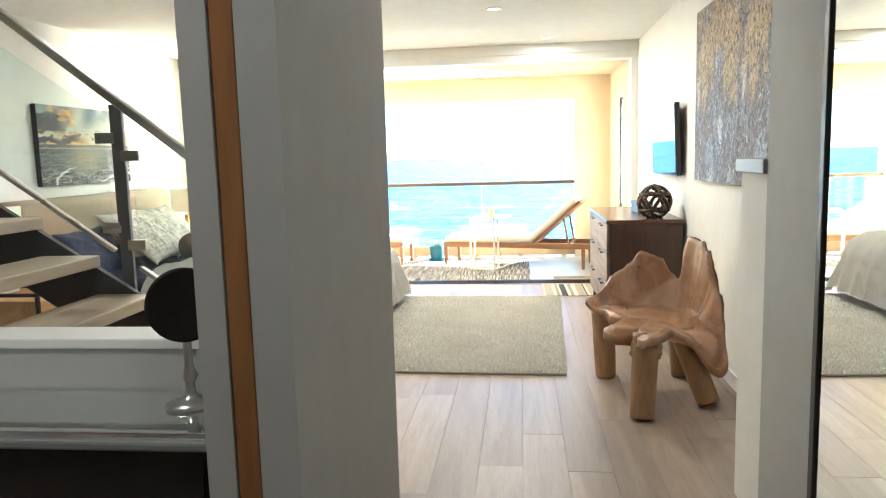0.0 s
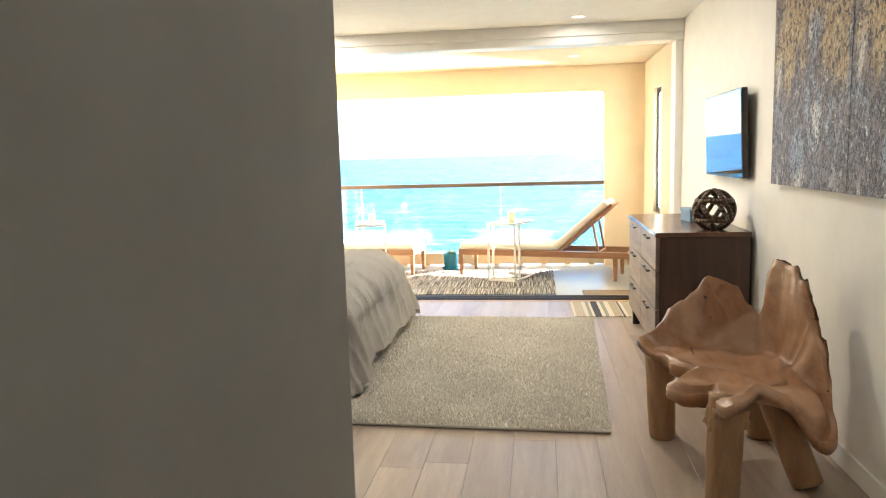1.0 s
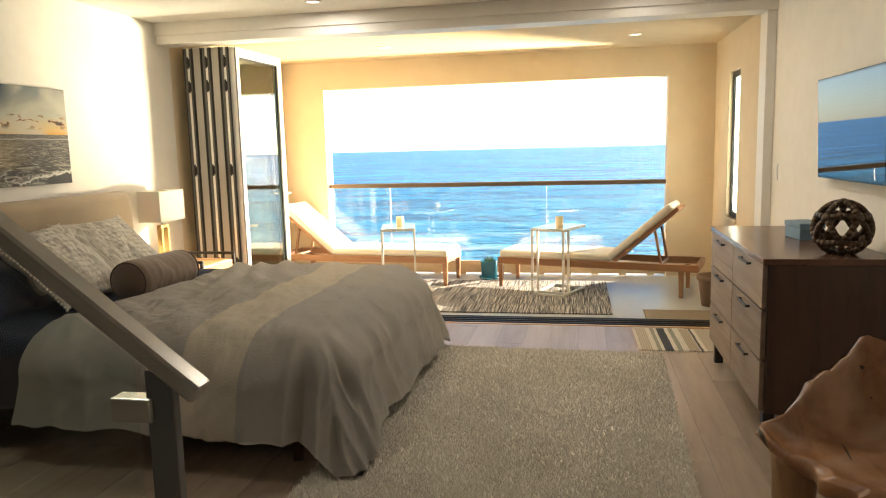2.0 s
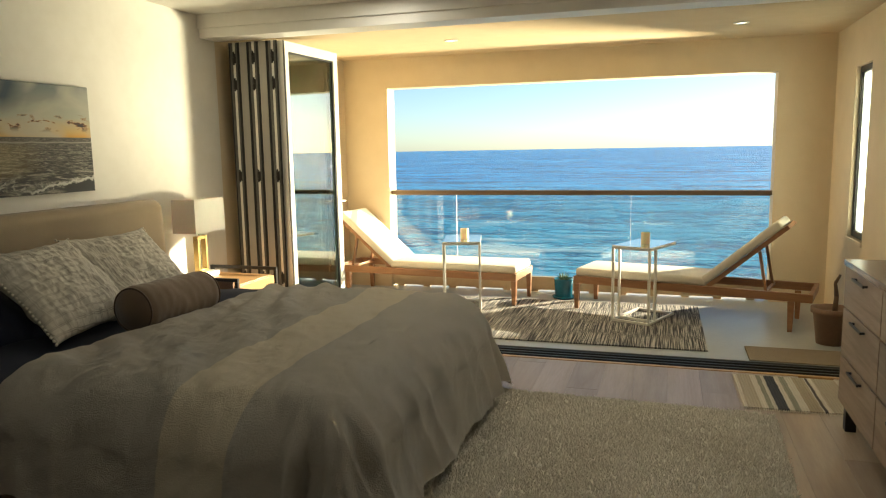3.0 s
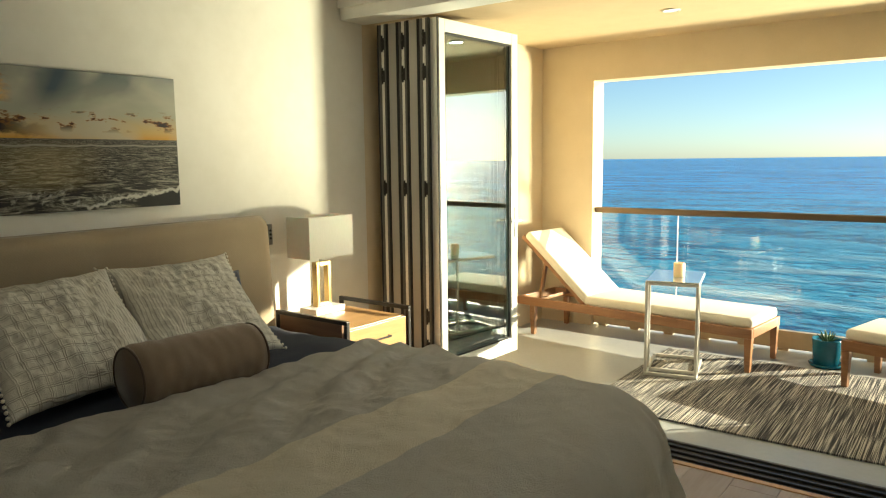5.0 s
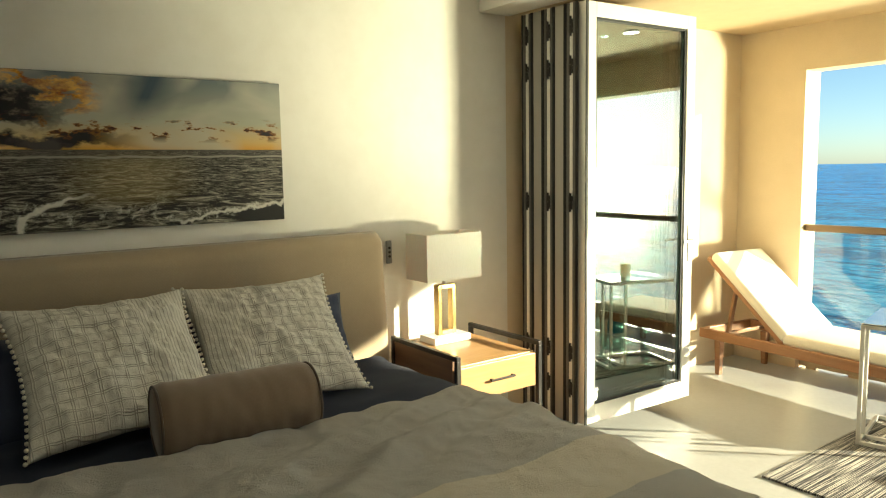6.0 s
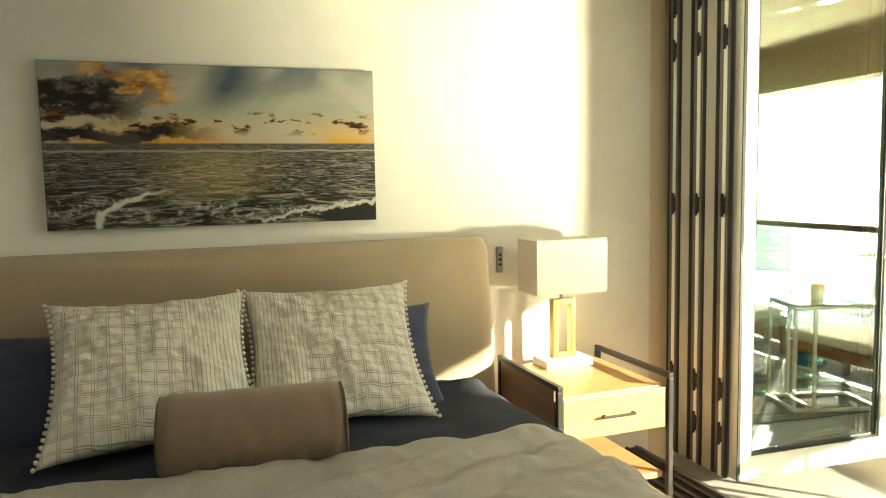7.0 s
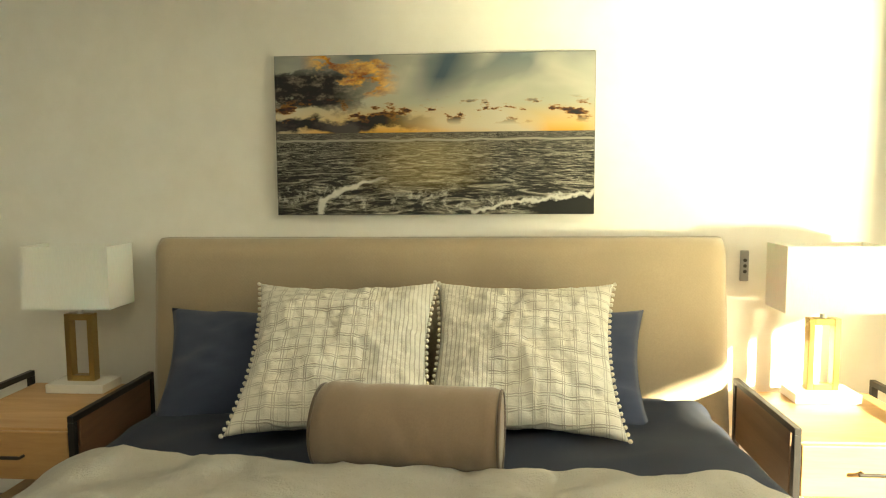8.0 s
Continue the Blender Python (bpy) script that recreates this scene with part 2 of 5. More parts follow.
M["bowl_dark"] = plain("bronze_back", (0.03, 0.027, 0.024), 0.3, 0.8, spread=0.2)


def chair_wood_material():
    """Polished teak root: flowing grain, pale sapwood patches, small dark cracks and knots."""
    n = Nodes("teak_root")
    flow = n.noise(n.mapped((1, 0.45, 0.8), (0, 0, 0), (0, 25, 30)), 6, 6, 0.6, 1.6)
    fibre = n.noise(n.mapped((1, 0.2, 1)), 90, 3)
    sap = n.noise(n.mapped((1, 1, 1), (3, 5, 1)), 3.2, 3, 0.5, 0.5)
    crack = n.noise(n.mapped((1, 0.22, 1), (1, 2, 4), (0, 0, 50)), 11, 2, 0.5, 0.8)
    c = n.mix(n.ramp(flow, [(0.36, 0.0), (0.64, 1.0)]), (0.40, 0.205, 0.095), (0.22, 0.10, 0.045))
    c = n.mix(n.ramp(sap, [(0.48, 0.0), (0.62, 0.75)]), c, (0.50, 0.32, 0.20))
    split = n.ramp(crack, [(0.71, 0.0), (0.73, 1.0)])
    c = n.mix(split, c, (0.03, 0.016, 0.009))
    n.bump(n.math("SUBTRACT", n.math("ADD", n.math("MULTIPLY", flow, 0.6), n.math("MULTIPLY", fibre, 0.2)), n.math("MULTIPLY", split, 1.5)), 0.35, 0.006)
    return n.end(c, n.math("ADD", n.math("MULTIPLY", flow, 0.25), 0.24))


def lamp_shade_material():
    n = Nodes("linen_shade")
    v = n.mapped()
    fine = n.noise(n.mapped((1, 1, 0.15)), 300, 3)
    n.bump(fine, 0.2, 0.001)
    return n.end(n.mix(fine, (0.74, 0.71, 0.64), (0.85, 0.82, 0.76)), 0.9, Transmission_Weight=0.0, Subsurface_Weight=0.15)


def duvet_material():
    """Grey-beige cotton with one cream band across the bed."""
    n = Nodes("duvet_cotton")
    v = n.mapped()
    p = n.xyz(v)
    broad, fine = n.noise(v, 5, 4), n.noise(v, 220, 3)
    base = n.mix(broad, (0.645, 0.605, 0.54), (0.72, 0.68, 0.615))
    cream = n.mix(broad, (0.90, 0.82, 0.665), (0.94, 0.86, 0.72))
    edge = n.math("ADD", p[0], n.math("MULTIPLY", n.noise(v, 3, 1), 0.02))
    c = n.mix(n.band(edge, -1.71, -1.42, 0.006), base, cream)
    c = n.mix(n.math("MULTIPLY", n.math("MULTIPLY", fine, n.noise(v, 38, 4, 0.7, 0.6)), 0.22), c, (0.2, 0.18, 0.15))
    n.bump(n.math("ADD", n.math("ADD", fine, n.math("MULTIPLY", n.noise(v, 55, 4, 0.65, 0.8), 0.5)), n.math("MULTIPLY", n.noise(n.mapped((1, 0.6, 1), (0, 0, 0), (0, 0, 35)), 16, 5, 0.6, 1.6), 0.9)), 0.62, 0.009)
    return n.end(c, 0.88, Sheen_Weight=0.2)


def plaid_material():
    """Off-white linen, grey double lines crossing, and a pleated side."""
    n = Nodes("plaid_linen")
    v = n.mapped()
    wob = n.math("MULTIPLY", n.math("SUBTRACT", n.noise(v, 8, 4), 0.5), 0.016)
    p = n.xyz(v)
    u, w = n.math("ADD", p[0], wob), n.math("ADD", p[1], wob)

    def lines(c, pitch, width, at):
        f = n.math("FRACT", n.math("MULTIPLY", n.math("ADD", c, 5.0 + at), 1 / pitch))
        return n.band(f, 0.5 - width / pitch, 0.5 + width / pitch, 0.05)
    grid = n.math("MAXIMUM", lines(u, 0.043, 0.0021, 0.0), lines(u, 0.043, 0.0021, 0.007))
    grid = n.math("MAXIMUM", grid, lines(u, 0.107, 0.0026, 0.019))
    rows = n.math("MAXIMUM", lines(w, 0.039, 0.0021, 0.0), lines(w, 0.039, 0.0021, 0.007))
    rows = n.math("MAXIMUM", rows, lines(w, 0.097, 0.0027, 0.017))
    plaid = n.math("MAXIMUM", grid, rows)
    pleat = lines(u, 0.0135, 0.0021, 0.0)
    side = n.band(p[0], 0.10, 0.9, 0.004)
    mark = n.mix(side, plaid, n.math("MULTIPLY", pleat, 0.7))
    patch = n.ramp(n.noise(v, 11, 3), [(0.36, 0.6), (0.54, 1.0)])
    mark = n.math("MULTIPLY", mark, patch)
    broad, fine = n.noise(v, 9, 3), n.noise(v, 260, 3)
    base = n.mix(broad, (0.56, 0.53, 0.46), (0.72, 0.685, 0.61))
    c = n.mix(n.math("MULTIPLY", mark, 0.72), base, (0.20, 0.178, 0.14))
    n.bump(n.math("ADD", n.math("MULTIPLY", fine, 0.4), n.math("ADD", mark, n.math("MULTIPLY", n.noise(v, 26, 3, 0.6, 1.0), 1.0))), 0.5, 0.006)
    return n.end(c, 0.92)


def seascape_material():
    """The printed canvas: sunset clouds over a beach with running surf."""
    n = Nodes("seascape_print")
    p = n.xyz(n.coord.outputs["Generated"])
    u, v = p[1], p[2]
    flat = n.tree.nodes.new("ShaderNodeCombineXYZ")
    n.put(flat.inputs[0], n.math("MULTIPLY", u, 2.0)), n.put(flat.inputs[1], v)
    far = n.math("MULTIPLY", n.math("DIVIDE", 0.5, n.math("ADD", n.math("SUBTRACT", 0.56, v), 0.03)), 1.0)
    deep = n.tree.nodes.new("ShaderNodeCombineXYZ")
    n.put(deep.inputs[0], n.math("MULTIPLY", n.math("MULTIPLY", n.math("SUBTRACT", u, 0.5), far), 3.2)), n.put(deep.inputs[1], n.math("MULTIPLY", far, 4.5))
    # sky
    sky_c = n.ramp(v, [(0.52, (0.66, 0.36, 0.10)), (0.57, (0.62, 0.44, 0.20)), (0.70, (0.42, 0.42, 0.34)), (1.0, (0.17, 0.20, 0.22))])
    wide = n.tree.nodes.new("ShaderNodeCombineXYZ")
    n.put(wide.inputs[0], n.math("MULTIPLY", u, 2.0)), n.put(wide.inputs[1], n.math("MULTIPLY", v, 1.7))
    veil = n.noise(wide.outputs[0], 1.6, 3, 0.5, 0.3)
    sky_c = n.mix(n.ramp(veil, [(0.42, 0.0), (0.62, 0.8)]), sky_c, (0.52, 0.50, 0.42))
    sky_c = n.mix(n.math("MULTIPLY", n.band(n.math("ADD", u, n.math("MULTIPLY", v, -0.25)), 0.20, 0.42, 0.10), n.band(v, 0.66, 1.3, 0.2)), sky_c, (0.10, 0.13, 0.16))
    heap = n.noise(wide.outputs[0], 3.4, 9, 0.6, 0.15)
    corner = n.math("MULTIPLY", n.band(u, -1.0, 0.40, 0.22), n.band(v, 0.60, 0.97, 0.10))
    mass = n.math("ADD", heap, n.math("MULTIPLY", corner, 0.24))
    lit = n.math("MULTIPLY", n.math("MULTIPLY", n.band(mass, 0.53, 0.66, 0.04), n.band(u, 0.08, 0.40, 0.08)), n.band(v, 0.72, 1.2, 0.06))
    sky_c = n.mix(n.math("MULTIPLY", lit, n.ramp(veil, [(0.36, 0.55), (0.56, 1.0)])), sky_c, n.mix(n.ramp(n.noise(wide.outputs[0], 9, 7, 0.65), [(0.38, 0.0), (0.62, 1.0)]), (0.30, 0.085, 0.025), (0.90, 0.50, 0.11)))
    sky_c = n.mix(n.math("MULTIPLY", n.ramp(mass, [(0.60, 0.0), (0.66, 1.0)]), corner), sky_c, n.ramp(n.noise(wide.outputs[0], 8, 8, 0.65), [(0.36, (0.02, 0.02, 0.024)), (0.52, (0.075, 0.07, 0.07)), (0.66, (0.25, 0.21, 0.18))]))
    bank = n.math("MULTIPLY", n.band(n.math("ADD", v, n.math("MULTIPLY", n.math("SUBTRACT", heap, 0.5), 0.25)), 0.52, 0.615, 0.02), n.band(u, -1.0, 0.52, 0.18))
    sky_c = n.mix(bank, sky_c, n.ramp(heap, [(0.4, (0.035, 0.035, 0.04)), (0.6, (0.11, 0.10, 0.10))]))
    puffs = n.tree.nodes.new("ShaderNodeCombineXYZ")
    n.put(puffs.inputs[0], n.math("MULTIPLY", u, 11.0)), n.put(puffs.inputs[1], n.math("MULTIPLY", v, 13.0))
    puff = n.noise(puffs.outputs[0], 0.9, 8, 0.62, 0.0)
    sky_c = n.mix(n.math("MULTIPLY", n.ramp(puff, [(0.545, 0.0), (0.58, 1.0)]), n.band(v, 0.56, 0.74, 0.05)), sky_c, n.ramp(puff, [(0.55, (0.42, 0.20, 0.07)), (0.60, (0.11, 0.075, 0.055)), (0.68, (0.05, 0.045, 0.045))]))
    # sea
    chop = n.noise(deep.outputs[0], 2.6, 9, 0.78, 1.3)
    sea = n.ramp(chop, [(0.38, (0.014, 0.015, 0.016)), (0.47, (0.06, 0.058, 0.054)), (0.54, (0.19, 0.18, 0.155)), (0.62, (0.46, 0.43, 0.36))])
    path = n.math("MULTIPLY", n.band(u, 0.22, 0.72, 0.2), n.band(v, 0.12, 0.52, 0.1))
    sea = n.mix(n.math("MULTIPLY", path, 0.42), sea, n.mix(chop, (0.04, 0.036, 0.024), (0.85, 0.70, 0.40)))
    curve = n.math("ADD", v, n.math("MULTIPLY", n.math("SUBTRACT", n.noise(flat.outputs[0], 2.6, 5, 0.6, 1.2), 0.5), 0.6))
    foam = n.math("MULTIPLY", n.math("MULTIPLY", n.band(curve, 0.06, 0.12, 0.03), n.band(v, 0.0, 0.25, 0.03)), n.ramp(n.noise(flat.outputs[0], 26, 5, 0.7), [(0.45, 0.0), (0.6, 0.75)]))
    sea = n.mix(foam, sea, (0.62, 0.60, 0.54))
    ring = n.math("SQRT", n.math("ADD", n.math("POWER", n.math("MULTIPLY", n.math("SUBTRACT", u, 0.42), 3.5), 2.0), n.math("POWER", n.math("MULTIPLY", v, 4.3), 2.0)))
    ring = n.math("ADD", ring, n.math("MULTIPLY", n.math("SUBTRACT", n.noise(flat.outputs[0], 7, 4, 0.6), 0.5), 0.35))
    surf = n.math("MULTIPLY", n.band(ring, 0.93, 1.06, 0.04), n.band(u, 0.0, 0.36, 0.08))
    edge = n.math("ADD", v, n.math("ADD", n.math("MULTIPLY", n.math("SUBTRACT", n.noise(flat.outputs[0], 9, 4, 0.6), 0.5), 0.16), n.math("MULTIPLY", u, -0.28)))
    surf = n.math("MAXIMUM", surf, n.math("MULTIPLY", n.band(edge, -0.165, -0.125, 0.015), n.band(u, 0.55, 1.2, 0.1)))
    sea = n.mix(n.math("MULTIPLY", n.band(edge, -1.0, -0.155, 0.01), n.band(u, 0.78, 1.2, 0.06)), sea, (0.03, 0.028, 0.027))
    sea = n.mix(n.math("MULTIPLY", surf, 0.85), sea, (0.70, 0.68, 0.62))
    wave = n.math("MULTIPLY", n.band(n.math("ADD", v, n.math("MULTIPLY", n.noise(flat.outputs[0], 6, 2), 0.03)), 0.475, 0.492, 0.004), 0.8)
    sea = n.mix(wave, sea, (0.38, 0.36, 0.31))
    c = n.mix(n.band(v, 0.515, 2.0, 0.004), sea, sky_c)
    punch = n.tree.nodes.new("ShaderNodeBrightContrast")
    n.put(punch.inputs[0], c)
    punch.inputs[1].default_value, punch.inputs[2].default_value = -0.03, 0.07
    c = punch.outputs[0]
    n.bump(n.noise(n.coord.outputs["Object"], 700, 2), 0.15, 0.001)
    return n.end(c, 0.6)


def abstract_material():
    """Thick abstract paint: plum, slate and white daubs, an ochre cloud, dark flecks."""
    n = Nodes("abstract_paint")
    low, mid = n.mapped((1, 1.0, 0.5), (0.3, 0.1, 0.7)), n.mapped((1, 1, 0.85))
    zone, tone = n.noise(low, 5.5, 3, 0.5, 0.3), n.noise(n.mapped((1, 1, 0.4), (4, 1, 2)), 6, 4, 0.6, 0.4)
    rough_daub, fleck, fine = n.noise(mid, 36, 4, 0.65, 1.2), n.noise(n.mapped((1, 1, 0.9), (7, 2, 3)), 42, 3, 0.5, 0.8), n.noise(mid, 160, 3)
    z = n.xyz(n.coord.outputs["Generated"])[2]
    daub = n.ramp(rough_daub, [(0.38, 0.0), (0.60, 1.0)])
    plum = n.mix(daub, (0.05, 0.032, 0.032), (0.25, 0.20, 0.195))
    slate = n.mix(daub, (0.06, 0.075, 0.12), (0.42, 0.44, 0.50))
    pale = n.mix(daub, (0.42, 0.40, 0.36), (0.86, 0.84, 0.78))
    ochre = n.mix(daub, (0.22, 0.13, 0.055), (0.56, 0.41, 0.20))
    c = n.mix(n.ramp(zone, [(0.50, 0.0), (0.58, 1.0)]), plum, slate)
    c = n.mix(n.ramp(tone, [(0.57, 0.0), (0.66, 0.9)]), c, pale)
    high = n.math("ADD", z, n.math("MULTIPLY", n.math("SUBTRACT", tone, 0.5), 1.1))
    gold = n.math("MULTIPLY", n.band(high, 0.42, 2.0, 0.10), n.ramp(n.noise(low, 3.2, 3, 0.5, 0.2), [(0.42, 0.0), (0.52, 0.95)]))
    c = n.mix(gold, c, ochre)
    c = n.mix(n.ramp(fleck, [(0.56, 0.0), (0.60, 0.92)]), c, (0.025, 0.02, 0.024))
    c = n.mix(n.ramp(fleck, [(0.30, 0.75), (0.35, 0.0)]), c, (0.78, 0.75, 0.70))
    n.bump(n.math("ADD", daub, n.math("ADD", fleck, n.math("MULTIPLY", fine, 0.4))), 0.7, 0.006)
    return n.end(c, 0.5)


def striped(name, stripes, axis=0, grain=160.0):
    """Woven stripes: (start, end, colour) in metres along one of the mat's own axes."""
    n = Nodes(name)
    v = n.mapped()
    p = n.xyz(v)
    e = n.math("ADD", p[axis], n.math("MULTIPLY", n.math("SUBTRACT", n.noise(v, 14, 2), 0.5), 0.012))
    fine = n.noise(v, grain, 4)
    c = n.mix(fine, (0.52, 0.47, 0.39), (0.70, 0.65, 0.56))
    for low, high, col in stripes:
        c = n.mix(n.band(e, low, high, 0.006), c, n.mix(fine, dim(col, 0.7), dim(col, 1.25)))
    n.bump(n.math("ADD", fine, n.math("MULTIPLY", n.math("SINE", n.math("MULTIPLY", p[0], 420)), 0.5)), 0.6, 0.004)
    return n.end(c, 0.95)


def flecked_material():
    """Black and ivory yarns laid side by side in short runs."""
    n = Nodes("flecked_weave")
    yarn = n.noise(n.mapped((230, 2.4, 1)), 1.0, 1.0, 0.5)
    fine = n.noise(n.mapped(), 240, 3)
    c = n.ramp(yarn, [(0.43, (0.03, 0.03, 0.034)), (0.51, (0.15, 0.145, 0.135)), (0.60, (0.64, 0.60, 0.53))])
    c = n.mix(n.math("MULTIPLY", fine, 0.3), c, (0.05, 0.05, 0.05))
    n.bump(n.math("ADD", yarn, fine), 0.7, 0.006)
    return n.end(c, 0.95)


def shag_material():
    n = Nodes("shag_wool")
    g = n.tree.nodes.new("ShaderNodeNewGeometry").outputs["Random Per Island"]
    v = n.mapped()
    broad = n.noise(v, 2.5, 4)
    c = n.mix(g, (0.66, 0.62, 0.54), (0.86, 0.82, 0.73))
    c = n.mix(n.ramp(broad, [(0.4, 0.0), (0.65, 0.4)]), c, (0.54, 0.50, 0.42))
    return n.end(c, 0.95, Sheen_Weight=0.3)


def sea_material():
    n = Nodes("sea_water")
    v = n.mapped()
    swell = n.noise(n.mapped((0.35, 1, 1), (0, 0, 0), (0, 0, 8)), 0.09, 6, 0.62, 0.4)
    chop = n.noise(n.mapped((0.5, 1, 1)), 0.55, 6, 0.68)
    shoal = n.noise(n.mapped((0.25, 1, 1)), 0.012, 4)
    y = n.xyz(v)[1]
    near = n.math("SUBTRACT", 1.0, n.math("MULTIPLY", y, 1 / 260.0), True)
    c = n.mix(shoal, (0.012, 0.20, 0.60), (0.024, 0.28, 0.70))
    c = n.mix(n.math("MULTIPLY", near, 0.8), c, (0.02, 0.31, 0.48))
    surf = n.math("MULTIPLY", n.ramp(n.math("ADD", swell, n.math("MULTIPLY", near, 0.10)), [(0.66, 0.0), (0.72, 0.8)]), n.math("MULTIPLY", near, near))
    c = n.mix(surf, c, (0.65, 0.68, 0.68))
    # troughs darkened by colour, standing for shade between the waves
    c = n.mix(n.ramp(n.math("ADD", n.math("MULTIPLY", swell, 0.5), n.math("MULTIPLY", chop, 0.5)), [(0.44, 1.0), (0.53, 0.0)]), c, (0.005, 0.085, 0.26))
    ripple_shading = n.noise(n.mapped((0.45, 1, 1), (3, 1, 0)), 1.3, 4, 0.65)
    # ripples tinted light and dark, painting highlights and shade into the colour
    c = n.mix(n.math("MULTIPLY", n.ramp(ripple_shading, [(0.52, 0.0), (0.64, 0.75)]), near), c, (0.16, 0.50, 0.68))
    c = n.mix(n.math("MULTIPLY", n.ramp(ripple_shading, [(0.36, 0.8), (0.48, 0.0)]), near), c, (0.004, 0.10, 0.20))
    n.bump(n.math("ADD", n.math("MULTIPLY", swell, 3.0), chop), 0.95, 1.8)
    return n.end(c, 0.2, IOR=1.14)


M["shade"] = lamp_shade_material()
M["duvet"] = duvet_material()
M["plaid"] = plaid_material()
M["seascape"] = seascape_material()
M["abstract"] = abstract_material()
M["flecked"] = flecked_material()
M["shag"] = shag_material()
M["sea"] = sea_material()
M["mat_weave"] = striped("striped_cotton", [(-0.295, -0.215, (0.44, 0.38, 0.29)), (-0.19, -0.158, (0.27, 0.27, 0.21)), (-0.145, -0.083, (0.045, 0.05, 0.06)), (-0.062, -0.025, (0.27, 0.27, 0.21)), (0.01, 0.08, (0.40, 0.33, 0.23)), (0.08, 0.102, (0.07, 0.06, 0.055)), (0.12, 0.25, (0.42, 0.36, 0.27))])
M["chair_wood"] = chair_wood_material()
M["raw_edge"] = wood("raw_edge", (0.20, 0.115, 0.06), (0.075, 0.042, 0.024), 0.7, "z", 16, 0.15, 0.5)
M["log"] = wood("raw_log", (0.42, 0.25, 0.12), (0.26, 0.14, 0.065), 0.5, "z", 14, 0.15, 0.35)
glow_mat = Nodes("lamp_lens")
M["lens"] = glow_mat.end((0.9, 0.88, 0.82), 0.5, Emission_Color=(1.0, 0.86, 0.66), Emission_Strength=0.9)


# ---- building helpers ----
def box(bm, x0, x1, y0, y1, z0, z1, bevel=0.0, segments=2):
    made = bmesh.ops.create_cube(bm, size=1, matrix=Matrix.LocRotScale(((x0 + x1) / 2, (y0 + y1) / 2, (z0 + z1) / 2), None, (abs(x1 - x0), abs(y1 - y0), abs(z1 - z0))))
    if bevel:
        edges = {e for v in made["verts"] for e in v.link_edges}
        bmesh.ops.bevel(bm, geom=list(edges), offset=bevel, segments=segments, profile=0.5, affect="EDGES")
    return bm


def rod(bm, a, b, r0, r1=None, sides=16):
    """A round bar from a to b."""
    a, b = Vector(a), Vector(b)
    m = Matrix.Translation((a + b) / 2) @ (b - a).to_track_quat("Z", "Y").to_matrix().to_4x4()
    bmesh.ops.create_cone(bm, cap_ends=True, segments=sides, radius1=r0, radius2=r0 if r1 is None else r1, depth=(b - a).length, matrix=m)
    return bm


def bar(bm, a, b, w, h, bevel=0.002):
    """A square bar from a to b."""
    a, b = Vector(a), Vector(b)
    other = bmesh.new()
    d = (b - a).length
    box(other, -w / 2, w / 2, -h / 2, h / 2, -d / 2, d / 2, bevel, 1)
    way = b - a
    up = "Y" if abs(way.normalized().z) < 0.9 else "X"
    other.transform(Matrix.Translation((a + b) / 2) @ way.to_track_quat("Z", up).to_matrix().to_4x4())
    tmp = bpy.data.meshes.new("tmp")
    other.to_mesh(tmp)
    other.free()
    bm.from_mesh(tmp)
    bpy.data.meshes.remove(tmp)
    return bm


def lathe(bm, profile, sides=28):
    """A turned shape from (radius, height) pairs."""
    rings = []
    for r, z in profile:
        rings.append([bm.verts.new((r * math.cos(2 * math.pi * k / sides), r * math.sin(2 * math.pi * k / sides), z)) for k in range(sides)])
    for a, b in zip(rings, rings[1:]):
        for k in range(sides):
            bm.faces.new((a[k], a[(k + 1) % sides], b[(k + 1) % sides], b[k]))
    for ring, flip in ((rings[0], True), (rings[-1], False)):
        bm.faces.new(list(reversed(ring)) if flip else ring)
    return bm


def sheet(bm, fn, nu, nv):
    """A grid of points fn(u, v), u and v from 0 to 1."""
    rows = [[bm.verts.new(fn(i / nu, j / nv)) for j in range(nv + 1)] for i in range(nu + 1)]
    for i in range(nu):
        for j in range(nv):
            bm.faces.new((rows[i][j], rows[i + 1][j], rows[i + 1][j + 1], rows[i][j + 1]))
    return rows


def part(name, bm, material, parent=None, label="", smooth=False, place=None):
    """Links a bmesh as one mesh object under a thing or a part."""
    me = bpy.data.meshes.new(name)
    bmesh.ops.recalc_face_normals(bm, faces=bm.faces)
    bm.to_mesh(me)
    bm.free()
    me.materials.append(M[material])
    if smooth:
        me.polygons.foreach_set("use_smooth", [True] * len(me.polygons))
    ob = new(name, me)
    if parent:
        ob.parent = parent
    if place:
        ob.matrix_basis = place
    if label:
        tagged(ob, label)
    return ob


def thing(name, m, label, category, group=""):
    ob = new(name)
    ob.empty_display_size = 0.1
    ob.matrix_basis = m
    return tagged(ob, label, category, group)


def structure(name, bm, material, label, category, smooth=False):
    return tagged(part(name, bm, material, None, "", smooth), label, category, "", "structure")


# ---- setting: levels and outline ----
LEFT, RIGHT, CEIL, DECK = -3.49, 1.30, 2.43, -0.092
FRONT, WIN_L, WIN_R, WIN_T = 10.385, -2.99, 0.852, 2.058

